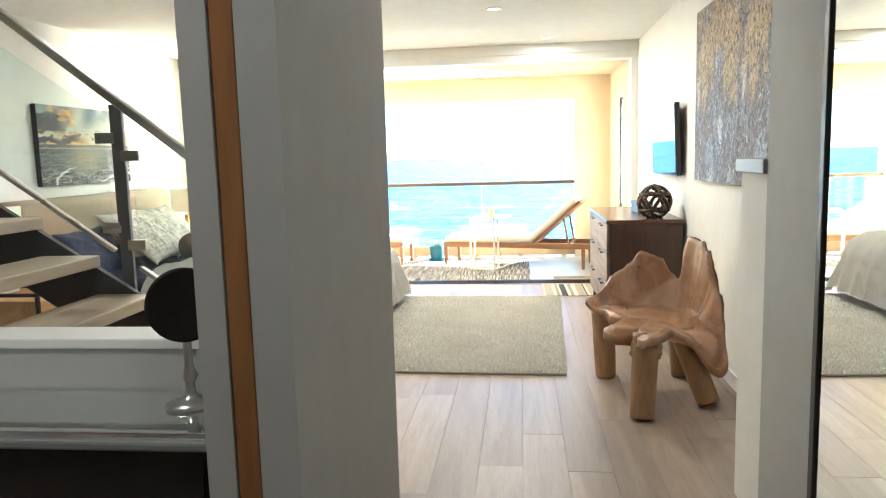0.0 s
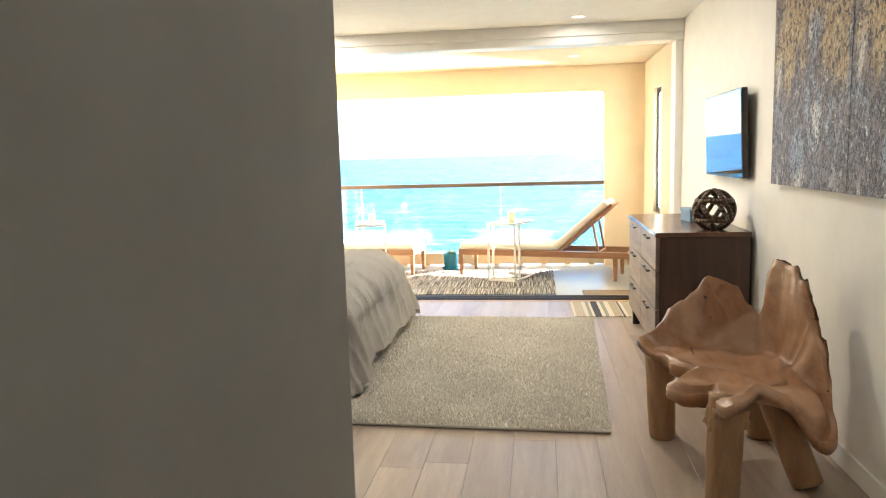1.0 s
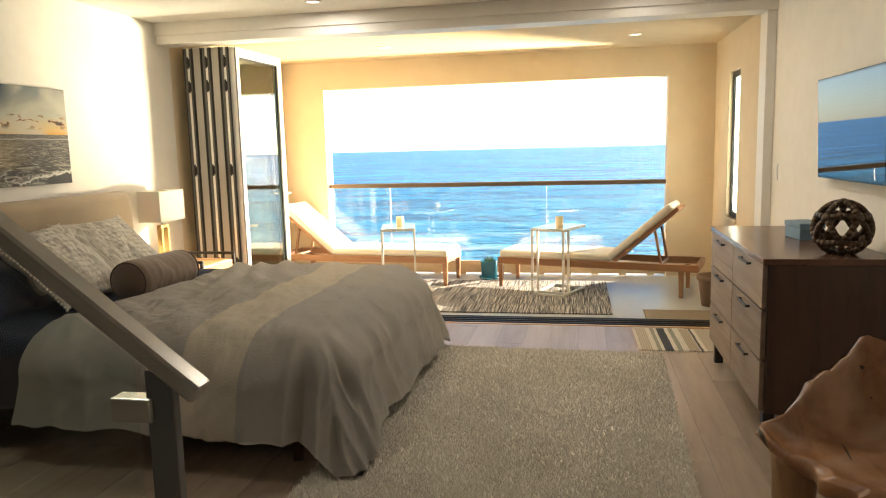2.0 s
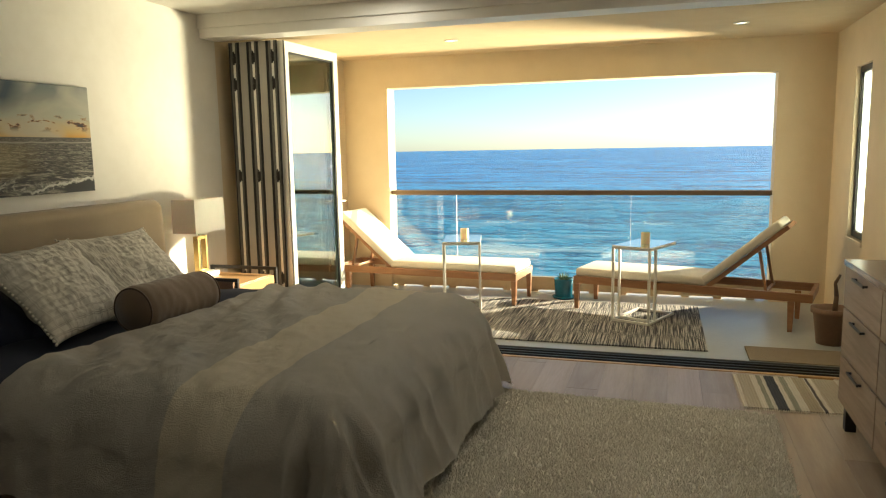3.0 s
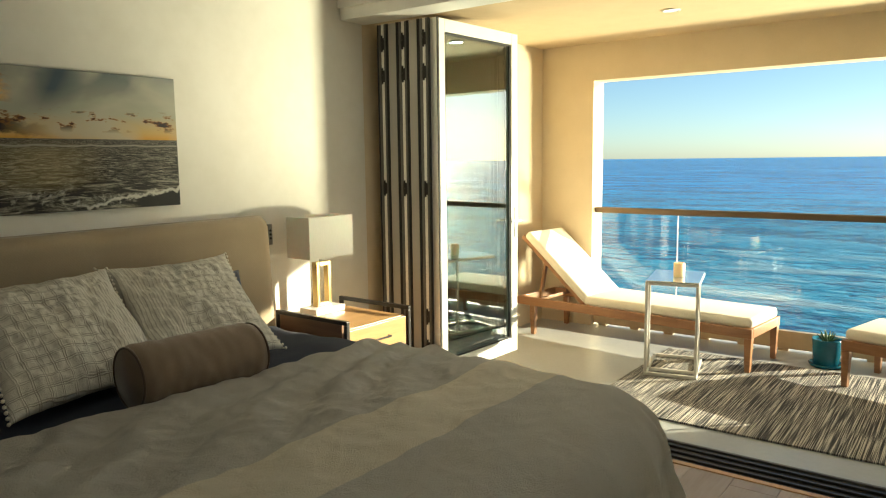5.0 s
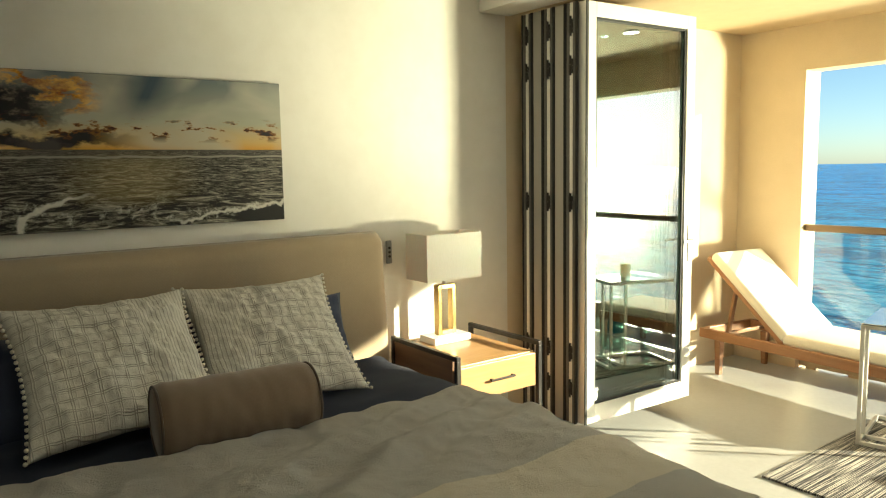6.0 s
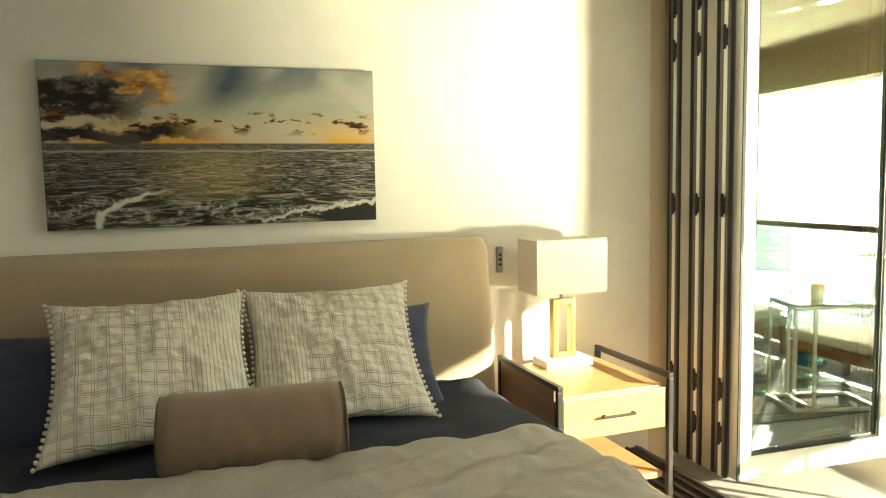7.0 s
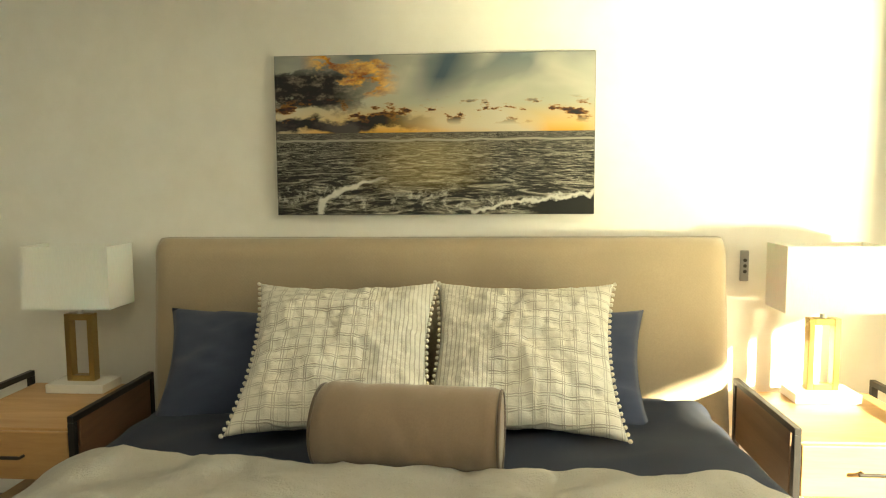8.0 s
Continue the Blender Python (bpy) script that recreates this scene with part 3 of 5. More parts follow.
B = bmesh.new
structure("wall_west", box(B(), LEFT - 0.14, LEFT, -1.3, 8.03, -0.2, 2.6), "white_wall", "white painted plaster wall behind the bed", "wall")
structure("wall_balcony_west", box(B(), LEFT - 0.14, LEFT, 8.03, FRONT + 0.22, -0.3, 2.6), "stucco", "tan stucco wall of the covered balcony", "wall")
structure("wall_east", box(B(), RIGHT, RIGHT + 0.14, 2.3, 8.03, -0.2, 2.6), "white_wall", "white painted plaster wall with pictures", "wall")
bm = B()
E0 = 1.33
box(bm, E0, E0 + 0.16, 8.03, 9.18, -0.3, 2.6), box(bm, E0, E0 + 0.16, 9.66, FRONT + 0.22, -0.3, 2.6)
box(bm, E0, E0 + 0.16, 9.18, 9.66, -0.3, 0.64), box(bm, E0, E0 + 0.16, 9.18, 9.66, 2.0, 2.6)
structure("wall_balcony_east", bm, "stucco", "tan stucco balcony wall with a narrow window", "wall")
bm = B()
box(bm, LEFT, WIN_L, FRONT, FRONT + 0.2, -0.3, 2.6), box(bm, WIN_R, E0, FRONT, FRONT + 0.2, -0.3, 2.6)
box(bm, WIN_L, WIN_R, FRONT, FRONT + 0.2, WIN_T, 2.6)
structure("wall_balcony_front", bm, "stucco", "tan stucco balcony front with a wide opening", "wall")
structure("ceiling", box(B(), LEFT - 0.14, 1.42, -1.3, 8.03, CEIL, CEIL + 0.14), "ceiling", "white painted bedroom ceiling", "ceiling")
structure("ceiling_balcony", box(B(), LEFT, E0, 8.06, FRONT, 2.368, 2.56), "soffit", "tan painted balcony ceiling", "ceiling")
bm = B()
box(bm, LEFT, RIGHT, 7.84, 8.055, 2.262, CEIL, 0.004)
box(bm, LEFT, RIGHT, 7.815, 7.84, 2.33, CEIL, 0.003)
structure("beam", bm, "trim", "white painted header beam over the folding doors", "beam")
structure("door_jamb", box(B(), 1.235, RIGHT, 7.86, 8.06, 0.0, 2.262, 0.004), "trim", "white painted jamb of the folding doors", "jamb")
structure("balcony_floor", box(B(), LEFT, E0, 7.98, FRONT + 0.2, DECK - 0.15, DECK), "concrete", "smooth grey concrete balcony floor", "floor")
structure("subfloor", box(B(), LEFT, 1.42, -1.3, 7.72, -0.2, -0.014), "gap", "dark subfloor under the oak planks", "floor")

# sill with the door track
sill = structure("door_track", box(B(), LEFT, RIGHT, 7.735, 7.98, -0.2, -0.006, 0.002), "bronze", "dark bronze folding-door track in the floor", "door track")
for k, y in enumerate((7.775, 7.835, 7.895, 7.95)):
    part("track_rib", box(B(), LEFT + 0.01, RIGHT - 0.01, y - 0.008, y + 0.008, -0.008, 0.006, 0.002, 1), "bronze" if k < 3 else "alu", sill)
structure("trim", box(B(), LEFT, RIGHT, 7.70, 7.735, -0.1, 0.004, 0.003), "honey", "oak nosing strip along the door track", "trim")

for x0, x1, y0, y1, lab in ((LEFT, LEFT + 0.014, 3.6, 7.7, "bed wall"), (RIGHT - 0.014, RIGHT, 3.11, 7.7, "picture wall")):
    structure("baseboard", box(B(), x0, x1, y0, y1, 0.002, 0.09, 0.003), "trim", "white painted baseboard along the " + lab, "baseboard")

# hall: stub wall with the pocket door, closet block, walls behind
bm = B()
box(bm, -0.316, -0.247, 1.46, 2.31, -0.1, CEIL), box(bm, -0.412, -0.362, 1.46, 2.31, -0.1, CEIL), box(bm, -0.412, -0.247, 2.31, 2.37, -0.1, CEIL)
structure("wall_hall", bm, "shaded_hall_wall", "white painted stub wall with a door pocket", "wall")
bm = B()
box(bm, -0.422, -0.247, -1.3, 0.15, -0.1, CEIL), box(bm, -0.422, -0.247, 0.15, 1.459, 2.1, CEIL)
structure("wall_hall_back", bm, "shaded_hall_wall", "white painted hall wall around the doorway", "wall")
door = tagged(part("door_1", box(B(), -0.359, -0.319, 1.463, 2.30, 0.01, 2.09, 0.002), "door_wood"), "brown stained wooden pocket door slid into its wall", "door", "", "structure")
structure("wall_south", box(B(), LEFT - 0.14, 1.42, -1.44, -1.3, -0.2, 2.6), "shaded_hall_wall", "white painted wall at the end of the hall", "wall")
structure("wall_bath", box(B(), -2.36, -2.26, -1.3, 1.97, -0.1, CEIL), "shaded_hall_wall", "white painted bathroom wall", "wall")
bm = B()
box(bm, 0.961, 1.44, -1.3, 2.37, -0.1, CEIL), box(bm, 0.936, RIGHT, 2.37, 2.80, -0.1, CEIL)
structure("wall_closet", bm, "shaded_hall_wall", "white painted closet wall beside the mirror", "wall")
pony = structure("half_wall", box(B(), 0.940, RIGHT, 2.80, 3.09, -0.1, 1.245), "white_wall", "white painted half wall beside the chair", "wall")
part("cap", box(B(), 0.922, RIGHT, 2.801, 3.11, 1.2455, 1.295, 0.004), "grey_cap", pony, "brushed grey metal cap")
closet = structure("door_2", box(B(), 0.937, 0.959, 0.55, 2.335, 0.015, 2.36, 0.001), "mirror", "full-height mirrored sliding closet door", "door")
part("frame", box(B(), 0.929, 0.959, 2.336, 2.369, 0.0, 2.40, 0.003), "bronze", closet, "dark metal frame")
closet2 = structure("door_3", box(B(), 0.937, 0.959, -1.29, 0.51, 0.015, 2.36, 0.001), "mirror", "full-height mirrored sliding closet door", "door")
part("frame", box(B(), 0.929, 0.959, 0.513, 0.547, 0.0, 2.40, 0.003), "bronze", closet2, "dark metal frame")

# side window on the balcony
win = tagged(new("window_1"), "narrow dark-framed window in the stucco wall", "window", "", "structure")
bm = B()
for a in ((9.18, 9.22, 0.64, 2.0), (9.62, 9.66, 0.64, 2.0), (9.22, 9.62, 0.64, 0.69), (9.22, 9.62, 1.95, 2.0)):
    box(bm, E0 + 0.03, E0 + 0.08, a[0], a[1], a[2], a[3], 0.003)
part("window_frame", bm, "bronze", win)
part("pane", box(B(), E0 + 0.05, E0 + 0.056, 9.22, 9.62, 0.69, 1.95), "frosted", win)
part("window_sill", box(B(), E0 - 0.015, E0 + 0.03, 9.17, 9.67, 0.605, 0.64, 0.004), "stucco", win)

# sea to the horizon
structure("water", box(B(), -4500, 4500, 14, 4700, -60, -9), "sea", "blue sea with small waves to the horizon", "sea")


# ---- balcony railing ----
rail = thing("glass_railing", pose(0, 0, 0), "frameless glass railing with a bronze top rail", "railing")
part("top_rail", bar(B(), (WIN_L, 10.455, 0.942), (WIN_R, 10.455, 0.942), 0.04, 0.05, 0.008), "rail", rail)
edges_x = [WIN_L + 0.01, -2.25, -1.34, -0.436, WIN_R - 0.01]
for a, b in zip(edges_x, edges_x[1:]):
    p = part("pane", box(B(), a + 0.008, b - 0.008, 10.449, 10.461, DECK + 0.15, 0.917), "glass", rail)
    p.visible_shadow = False
# added pale strips stand for sunlight caught on the glass edges
for x in (edges_x[1], edges_x[3]):
    part("joint_strip", box(B(), x - 0.0012, x + 0.0012, 10.450, 10.460, DECK + 0.156, 0.916), "white_alu", rail, "thin pale strip standing in for sunlit glass edges")
kerb = structure("kerb", box(B(), WIN_L, WIN_R, 10.43, 10.48, DECK + 0.018, DECK + 0.155, 0.003), "kerb", "low tan kerb under the glass railing", "kerb")
for k in range(13):
    x = WIN_L + 0.05 + k * 0.30
    part("kerb_foot", box(B(), x, x + 0.075, 10.434, 10.476, DECK, DECK + 0.0175), "kerb", kerb)


# ---- folding doors ----
def door_leaf(label, width=0.86, z0=0.015, z1=2.25, frame_material="alu", hinges=()):
    """A glazed leaf that stands along +y from its hinge."""
    leaf = thing("folding_door", pose(0, 0, 0), label, "door", "folded glass doors")
    w, t = 0.075, 0.033
    bm = B()
    box(bm, -t, t, 0, w, z0, z1, 0.004), box(bm, -t, t, width - w, width, z0, z1, 0.004)
    box(bm, -t, t, w, width - w, z0, z0 + 0.10, 0.003), box(bm, -t, t, w, width - w, z1 - w, z1, 0.003)
    part("frame", bm, frame_material, leaf)
    part("pane", box(B(), -0.010, 0.010, w - 0.004, width - w + 0.004, z0 + 0.095, z1 - w + 0.004), "door_glass", leaf)
    bm = B()
    for s in (-1, 1):
        x0, x1 = sorted((s * 0.011, s * 0.024))
        for a in ((w, w + 0.012, z0 + 0.1, z1 - w), (width - w - 0.012, width - w, z0 + 0.1, z1 - w), (w + 0.012, width - w - 0.012, z0 + 0.1, z0 + 0.112), (w + 0.012, width - w - 0.012, z1 - w - 0.012, z1 - w)):
            box(bm, x0, x1, *a)
    part("gasket", bm, "gasket", leaf)
    for side in (-0.037, 0.037):
        part("seal", box(B(), side - 0.003, side + 0.003, -0.003, 0.012, z0, z1), "gasket", leaf)
    for z in hinges:
        hinge = B()
        rod(hinge, (0.006, -0.010, z), (0.006, -0.010, z + 0.05), 0.0065, sides=10)
        rod(hinge, (0.006, -0.010, z + 0.056), (0.006, -0.010, z + 0.10), 0.0065, sides=10)
        box(hinge, -0.008, 0.020, -0.009, -0.003, z + 0.012, z + 0.085, 0.0015, 1)
        part("hinge", hinge, "black_metal", leaf)
    if hinges:
        # added pale strip for the light showing between folded leaves
        part("edge_channel", box(B(), -0.004, 0.016, -0.003, 0.001, z0, z1), "white_alu", leaf, "pale grey strip standing in for light through the gap")
    return leaf


leaf = door_leaf("folded glass door leaf with grey aluminium frame", hinges=(0.16, 0.36, 1.17, 1.88, 2.08))
leaf.matrix_basis = pose(-3.345, 8.06, 0, 0, 0, -0.5)
pale = door_leaf("folded glass door leaf with beige aluminium frame", frame_material="beige_alu")
pale.matrix_basis = pose(-3.345 + 0.084, 8.06, 0, 0, 0, -0.2)
for k in range(2, 5):
    copy_thing(pale if k % 2 else leaf, pose(-3.345 + 0.084 * k, 8.06, 0, 0, 0, -0.5 + 0.3 * (k % 2)))
last = door_leaf("outermost folded glass door with white frame and lever handle", 0.87, 0.015, 2.25, "white_alu")
last.matrix_basis = pose(-2.957, 8.085, 0, 0, 0, -2.6)
bm = B()
box(bm, 0.033, 0.040, 0.825, 0.852, 0.84, 1.06, 0.003)
rod(bm, (0.033, 0.84, 0.965), (0.078, 0.84, 0.965), 0.009, sides=12)
rod(bm, (0.075, 0.845, 0.965), (0.075, 0.74, 0.965), 0.008, sides=12)
part("lever_handle", bm, "steel", last, "brushed steel lever handle")


# ---- bed ----
BED_Y0, BED_Y1, BED_TOP = 5.03, 7.01, 0.60
bed = thing("bed", pose(0, 0, 0), "king bed with a tan upholstered headboard", "bed")


def headboard_point(u, v):
    """Front face outline: a soft slab that widens a little towards the floor."""
    return 4.925 - 0.05 * (1 - v) + u * (2.18 + 0.10 * (1 - v)), 0.05 + 1.05 * v


bm = B()
front = sheet(bm, lambda u, v: Vector((-3.315 - 0.055 * (max(0, abs(u - 0.5) - 0.475) / 0.025) ** 2 - 0.05 * max(0, (v - 0.95) / 0.05) ** 2 + 0.004 * noise.noise((u * 7, v * 5, 1)), *headboard_point(u, v))), 60, 40)
back = sheet(bm, lambda u, v: Vector((-3.475, *headboard_point(u, v))), 60, 40)
for ring in (([r[0] for r in front], [r[0] for r in back]), ([r[-1] for r in front], [r[-1] for r in back]), (front[0], back[0]), (front[-1], back[-1])):
    for k in range(len(ring[0]) - 1):
        bm.faces.new((ring[0][k], ring[0][k + 1], ring[1][k + 1], ring[1][k]))
part("headboard", bm, "headboard", bed, "tan suede upholstered headboard", True)
part("base", box(B(), -3.30, -1.26, BED_Y0 + 0.08, BED_Y1 - 0.08, 0.12, 0.30, 0.02), "dark_base", bed, "charcoal fabric bed base")
part("mattress", box(B(), -3.30, -1.26, BED_Y0 + 0.10, BED_Y1 - 0.10, 0.30, 0.525, 0.06, 4), "navy", bed, "mattress in a navy fitted sheet", True)
for x in (-3.2, -1.28):
    for y in (BED_Y0 + 0.12, BED_Y1 - 0.12):
        part("leg", rod(B(), (x, y, 0.0), (x, y, 0.12), 0.022, 0.03), "dark_wood", bed)


def draped(x_head, x_foot, y0, y1, top, hang, hang_foot, r, wave, seed, nu, nv, puff=0.02, lean=0.07, lift=None):
    """A cloth lying on a bed: flat on top, rolling over the edges and hanging in folds."""
    total_u, total_v = (x_foot - x_head) + hang_foot, (y1 - y0) + 2 * hang
    mid, half = (y0 + y1) / 2, (y1 - y0) / 2

    def fn(u, v):
        s, t = u * total_u, v * total_v - total_v / 2
        p = max(0.0, s - (x_foot - x_head - r))
        q = max(0.0, abs(t) - (half - r))
        d = math.hypot(p, q)
        x, y = x_head + min(s, x_foot - x_head - r), mid + math.copysign(min(abs(t), half - r), t)
        z = top + puff * noise.noise((s * 2.2, t * 2.2, seed)) + 0.010 * noise.noise((s * 7 + 2 * t, t * 5, seed + 3))
        if d > 0:
            arc = r * math.pi / 2
            cx, cy = p / d, math.copysign(q / d, t)
            if d < arc:
                f, g = r * math.sin(d / r), r * (1 - math.cos(d / r))
            else:
                f, g = r + lean * (d - arc), r + (d - arc)
            amount = min(1.0, max(0.0, d - 0.4 * arc) / 0.22)
            run = (s if q >= p else t) + 0.35 * math.atan2(p, q + 1e-6)
            near_corner = math.exp(-((min(p, q) - 0.12) / 0.16) ** 2)
            crease = 1 - abs(noise.noise((run * 4.2, d * 0.9, seed))) * 2.4
            fold = wave * amount * (0.9 * crease + 0.8 * noise.noise((run * 2.3, d, seed + 2)) + near_corner * math.sin(9 * math.atan2(p, q + 1e-6) + 4 * d) + 0.22 * (1 - 2 * abs(noise.noise((run * 8 + d * 3, d * 6.0, seed + 5)))))
            f += fold + 0.012 * noise.noise((s * 6, t * 6, seed + 9))
            x, y, z = x + cx * f, y + cy * f, z - g * (1 - 0.03 * amount)
        if lift:
            z += lift(x, y)
        return Vector((x, y, max(z, 0.035)))
    bm = B()
    sheet(bm, fn, nu, nv)
    return bm


def wrinkles(x, y):
    """Soft diagonal creases on the top of the cover."""
    a = max(0.0, 1 - abs(x + 2.1) / 0.75)
    hem = math.exp(-(((x + 2.33) / 0.05) ** 2))
    rumple = 0.030 * a * (0.4 - abs(noise.noise((x * 4.2 + y * 2.6, y * 3.1 - x * 1.2, 31)))) + (0.003 + 0.015 * a) * (0.35 - abs(noise.noise((x * 9 - y * 3, y * 7 + x * 2, 41)))) + (0.002 + 0.006 * a) * (0.3 - abs(noise.noise((x * 19 + y * 6, y * 15 - x * 8, 51))))
    sunk = -0.008 * min(1.0, max(0.0, (-2.0 - x) / 0.28))
    return sunk + rumple + 0.012 * a * (0.5 - abs(noise.noise((x * 2.4 + y * 1.7, y * 2.6 - x * 3.1, 11)))) + 0.007 * (0.5 - abs(noise.noise((x * 6.5 + y * 4, y * 6.5 - x * 6, 21)))) + hem * (0.008 + 0.016 * noise.noise((y * 5, x * 6, 4)) + 0.012 * noise.noise((y * 14, x * 9, 1))) + 0.012 * a * math.sin(30 * (y * 0.45 + x * 0.9) + 5 * noise.noise((x * 1.7, y * 1.3, 2))) + 0.008 * noise.noise((x * 3.5, y * 2.5, 7)) + 0.006 * abs(noise.noise((x * 8 + 2 * y, y * 5, 3))) - 0.004 * abs(noise.noise((x * 17, y * 14 + x * 6, 5)))


bm = draped(-2.36, -1.02, BED_Y0 - 0.05, BED_Y1 + 0.04, 0.602, 0.33, 0.40, 0.24, 0.030, 4.0, 220, 280, 0.013, 0.34, wrinkles)
for v in bm.verts:
    if v.co.y < 6.0:
        v.co.x -= 0.14 * (6.0 - v.co.y) * max(0.0, min(1.0, (-1.85 - v.co.x) / 0.5))
bmesh.ops.solidify(bm, geom=bm.faces[:], thickness=0.018)
band = bm.copy()
for mesh, inside in ((bm, True), (band, False)):
    gone = [f for f in mesh.faces if (-1.713 < f.calc_center_median().x < -1.417 and f.calc_center_median().z > 0.1) == inside]
    bmesh.ops.delete(mesh, geom=gone, context="FACES")
duvet = part("duvet", bm, "duvet", None, "", True)
part("cream_band", band, "duvet", duvet, "cream cotton band sewn across the duvet", True)
tagged(duvet, "rumpled grey-beige duvet with one cream band on the bed", "duvet")
bm = draped(-3.16, -2.26, BED_Y0 + 0.0, BED_Y1 - 0.0, 0.548, 0.30, 0.0, 0.09, 0.008, 8.0, 60, 110, 0.02, 0.05, lambda x, y: 0.02 * noise.noise((x * 3, y * 3, 5)))
bmesh.ops.solidify(bm, geom=bm.faces[:], thickness=0.010)
tagged(part("bed_sheet", bm, "navy", None, "", True), "navy cotton sheet folded over the bed", "bed sheet")


def pillow_mesh(w, h, thick, seed, n=40, pinch=1.0, crumple=0.012):
    """A stuffed cushion in its own x-y plane, with drawn-out corners."""
    bm = B()
    for side in (1, -1):
        def fn(u, v, side=side):
            a, b = 2 * u - 1, 2 * v - 1
            bulge = max(0.0, (1 - a * a) * (1 - b * b)) ** 0.46
            px = a * w / 2 * (1 - 0.07 * pinch * (1 - b * b))
            py = b * h / 2 * (1 - 0.07 * pinch * (1 - a * a))
            lump = crumple * noise.noise((a * 2.6 + seed, b * 2.6, side)) + 0.5 * crumple * noise.noise((a * 7 + seed, b * 6, side)) + 0.35 * crumple * noise.noise((a * 15 + seed, b * 13, side))
            return Vector((px, py, side * (thick / 2 * bulge + lump * min(1, bulge * 2))))
        sheet(bm, fn, n, n)
    bmesh.ops.remove_doubles(bm, verts=bm.verts, dist=0.0004)
    return bm


def leaning(x, y, z, tilt, yaw=0, roll=0):
    """A cushion whose x runs along the headboard and whose top leans back to it."""
    return Matrix.Translation((x, y, z)) @ pose(0, 0, 0, 0, 0, 90 + yaw) @ pose(0, 0, 0, tilt, 0, 0) @ pose(0, 0, 0, 0, 0, roll)


for y, yaw, seed in ((5.42, 4, 1.0), (6.42, -3, 9.0)):
    m = leaning(-3.08, y, 0.675, 54, yaw)
    tagged(part("pillow", pillow_mesh(0.70, 0.46, 0.20, seed, 28, 1.5, 0.02), "navy", None, "", True, m), "plain navy pillow against the tan headboard", "pillow", "navy pillows")

for (x, y, z, tilt, yaw, roll, flip), seed in (((-2.87, 5.755, 0.775, 40, 3, 0, 1), 3.0), ((-2.94, 6.34, 0.760, 42, -3, 0, -1), 6.0)):
    cushion = thing("throw_pillow", leaning(x, y, z, tilt, yaw, roll), "off-white plaid linen throw pillow with a pom-pom edge", "pillow", "plaid pillows")
    bm = pillow_mesh(0.62, 0.60, 0.17, seed, 72, 1.7, 0.021)
    bm.transform(Matrix.Diagonal((flip, 1, 1, 1)))
    cover = part("cover", bm, "plaid", cushion, "", True)
    if flip < 0:
        cover.matrix_basis = Matrix.Diagonal((-1, 1, 1, 1))
    bm = B()
    for s in (-1, 1):
        for k in range(27):
            b = -1 + 2 * k / 26
            px = s * 0.31 * (1 - 0.07 * 1.7 * (1 - b * b)) + s * 0.004
            bmesh.ops.create_icosphere(bm, subdivisions=1, radius=0.0075, matrix=Matrix.Translation((px, b * 0.298, random.uniform(-0.003, 0.003))))
    tagged(part("pom_pom_edge", bm, "cushion", cushion, "small white pom-poms", True), kind="stuff")

bol = thing("bolster", pose(-2.475, 6.025, 0.672, 0, 0, 85), "brown velvet bolster cushion with piped ends", "bolster")
bm = B()
L, R0 = 0.248, 0.118


def bolster_point(u, v):
    a, t = 2 * math.pi * v, 2 * u - 1
    r = R0 * (1 - 0.10 * max(0, abs(t) - 0.86) / 0.14) * (1 + 0.05 * noise.noise((t * 2, math.cos(a), math.sin(a))) + 0.025 * noise.noise((t * 7, 2 * math.cos(a), 2 * math.sin(a))) + 0.018 * math.sin(34 * t + 2 * math.sin(a)) * max(0, -math.sin(a)))
    if abs(t) > 0.97:
        r *= max(0.0, (1 - abs(t)) / 0.03)
    return Vector((L * max(-0.97, min(0.97, t)), r * math.cos(a) * 1.05, r * math.sin(a) * 0.96))


sheet(bm, bolster_point, 66, 40)
bmesh.ops.remove_doubles(bm, verts=bm.verts, dist=0.0005)
part("cover", bm, "bolster", bol, "", True)
for s in (-1, 1):
    bm = B()
    def piping_point(u, v, s=s):
        a, t = 2 * math.pi * u, 2 * math.pi * v
        r = 0.110 + 0.0045 * math.cos(t)
        return Vector((s * L * 0.968 + 0.0045 * math.sin(t), r * math.cos(a) * 1.05, r * math.sin(a) * 0.96))
    sheet(bm, piping_point, 40, 8)
    bmesh.ops.remove_doubles(bm, verts=bm.verts, dist=0.0003)
    part("piping", bm, "piping", bol, "dark brown piping", True)


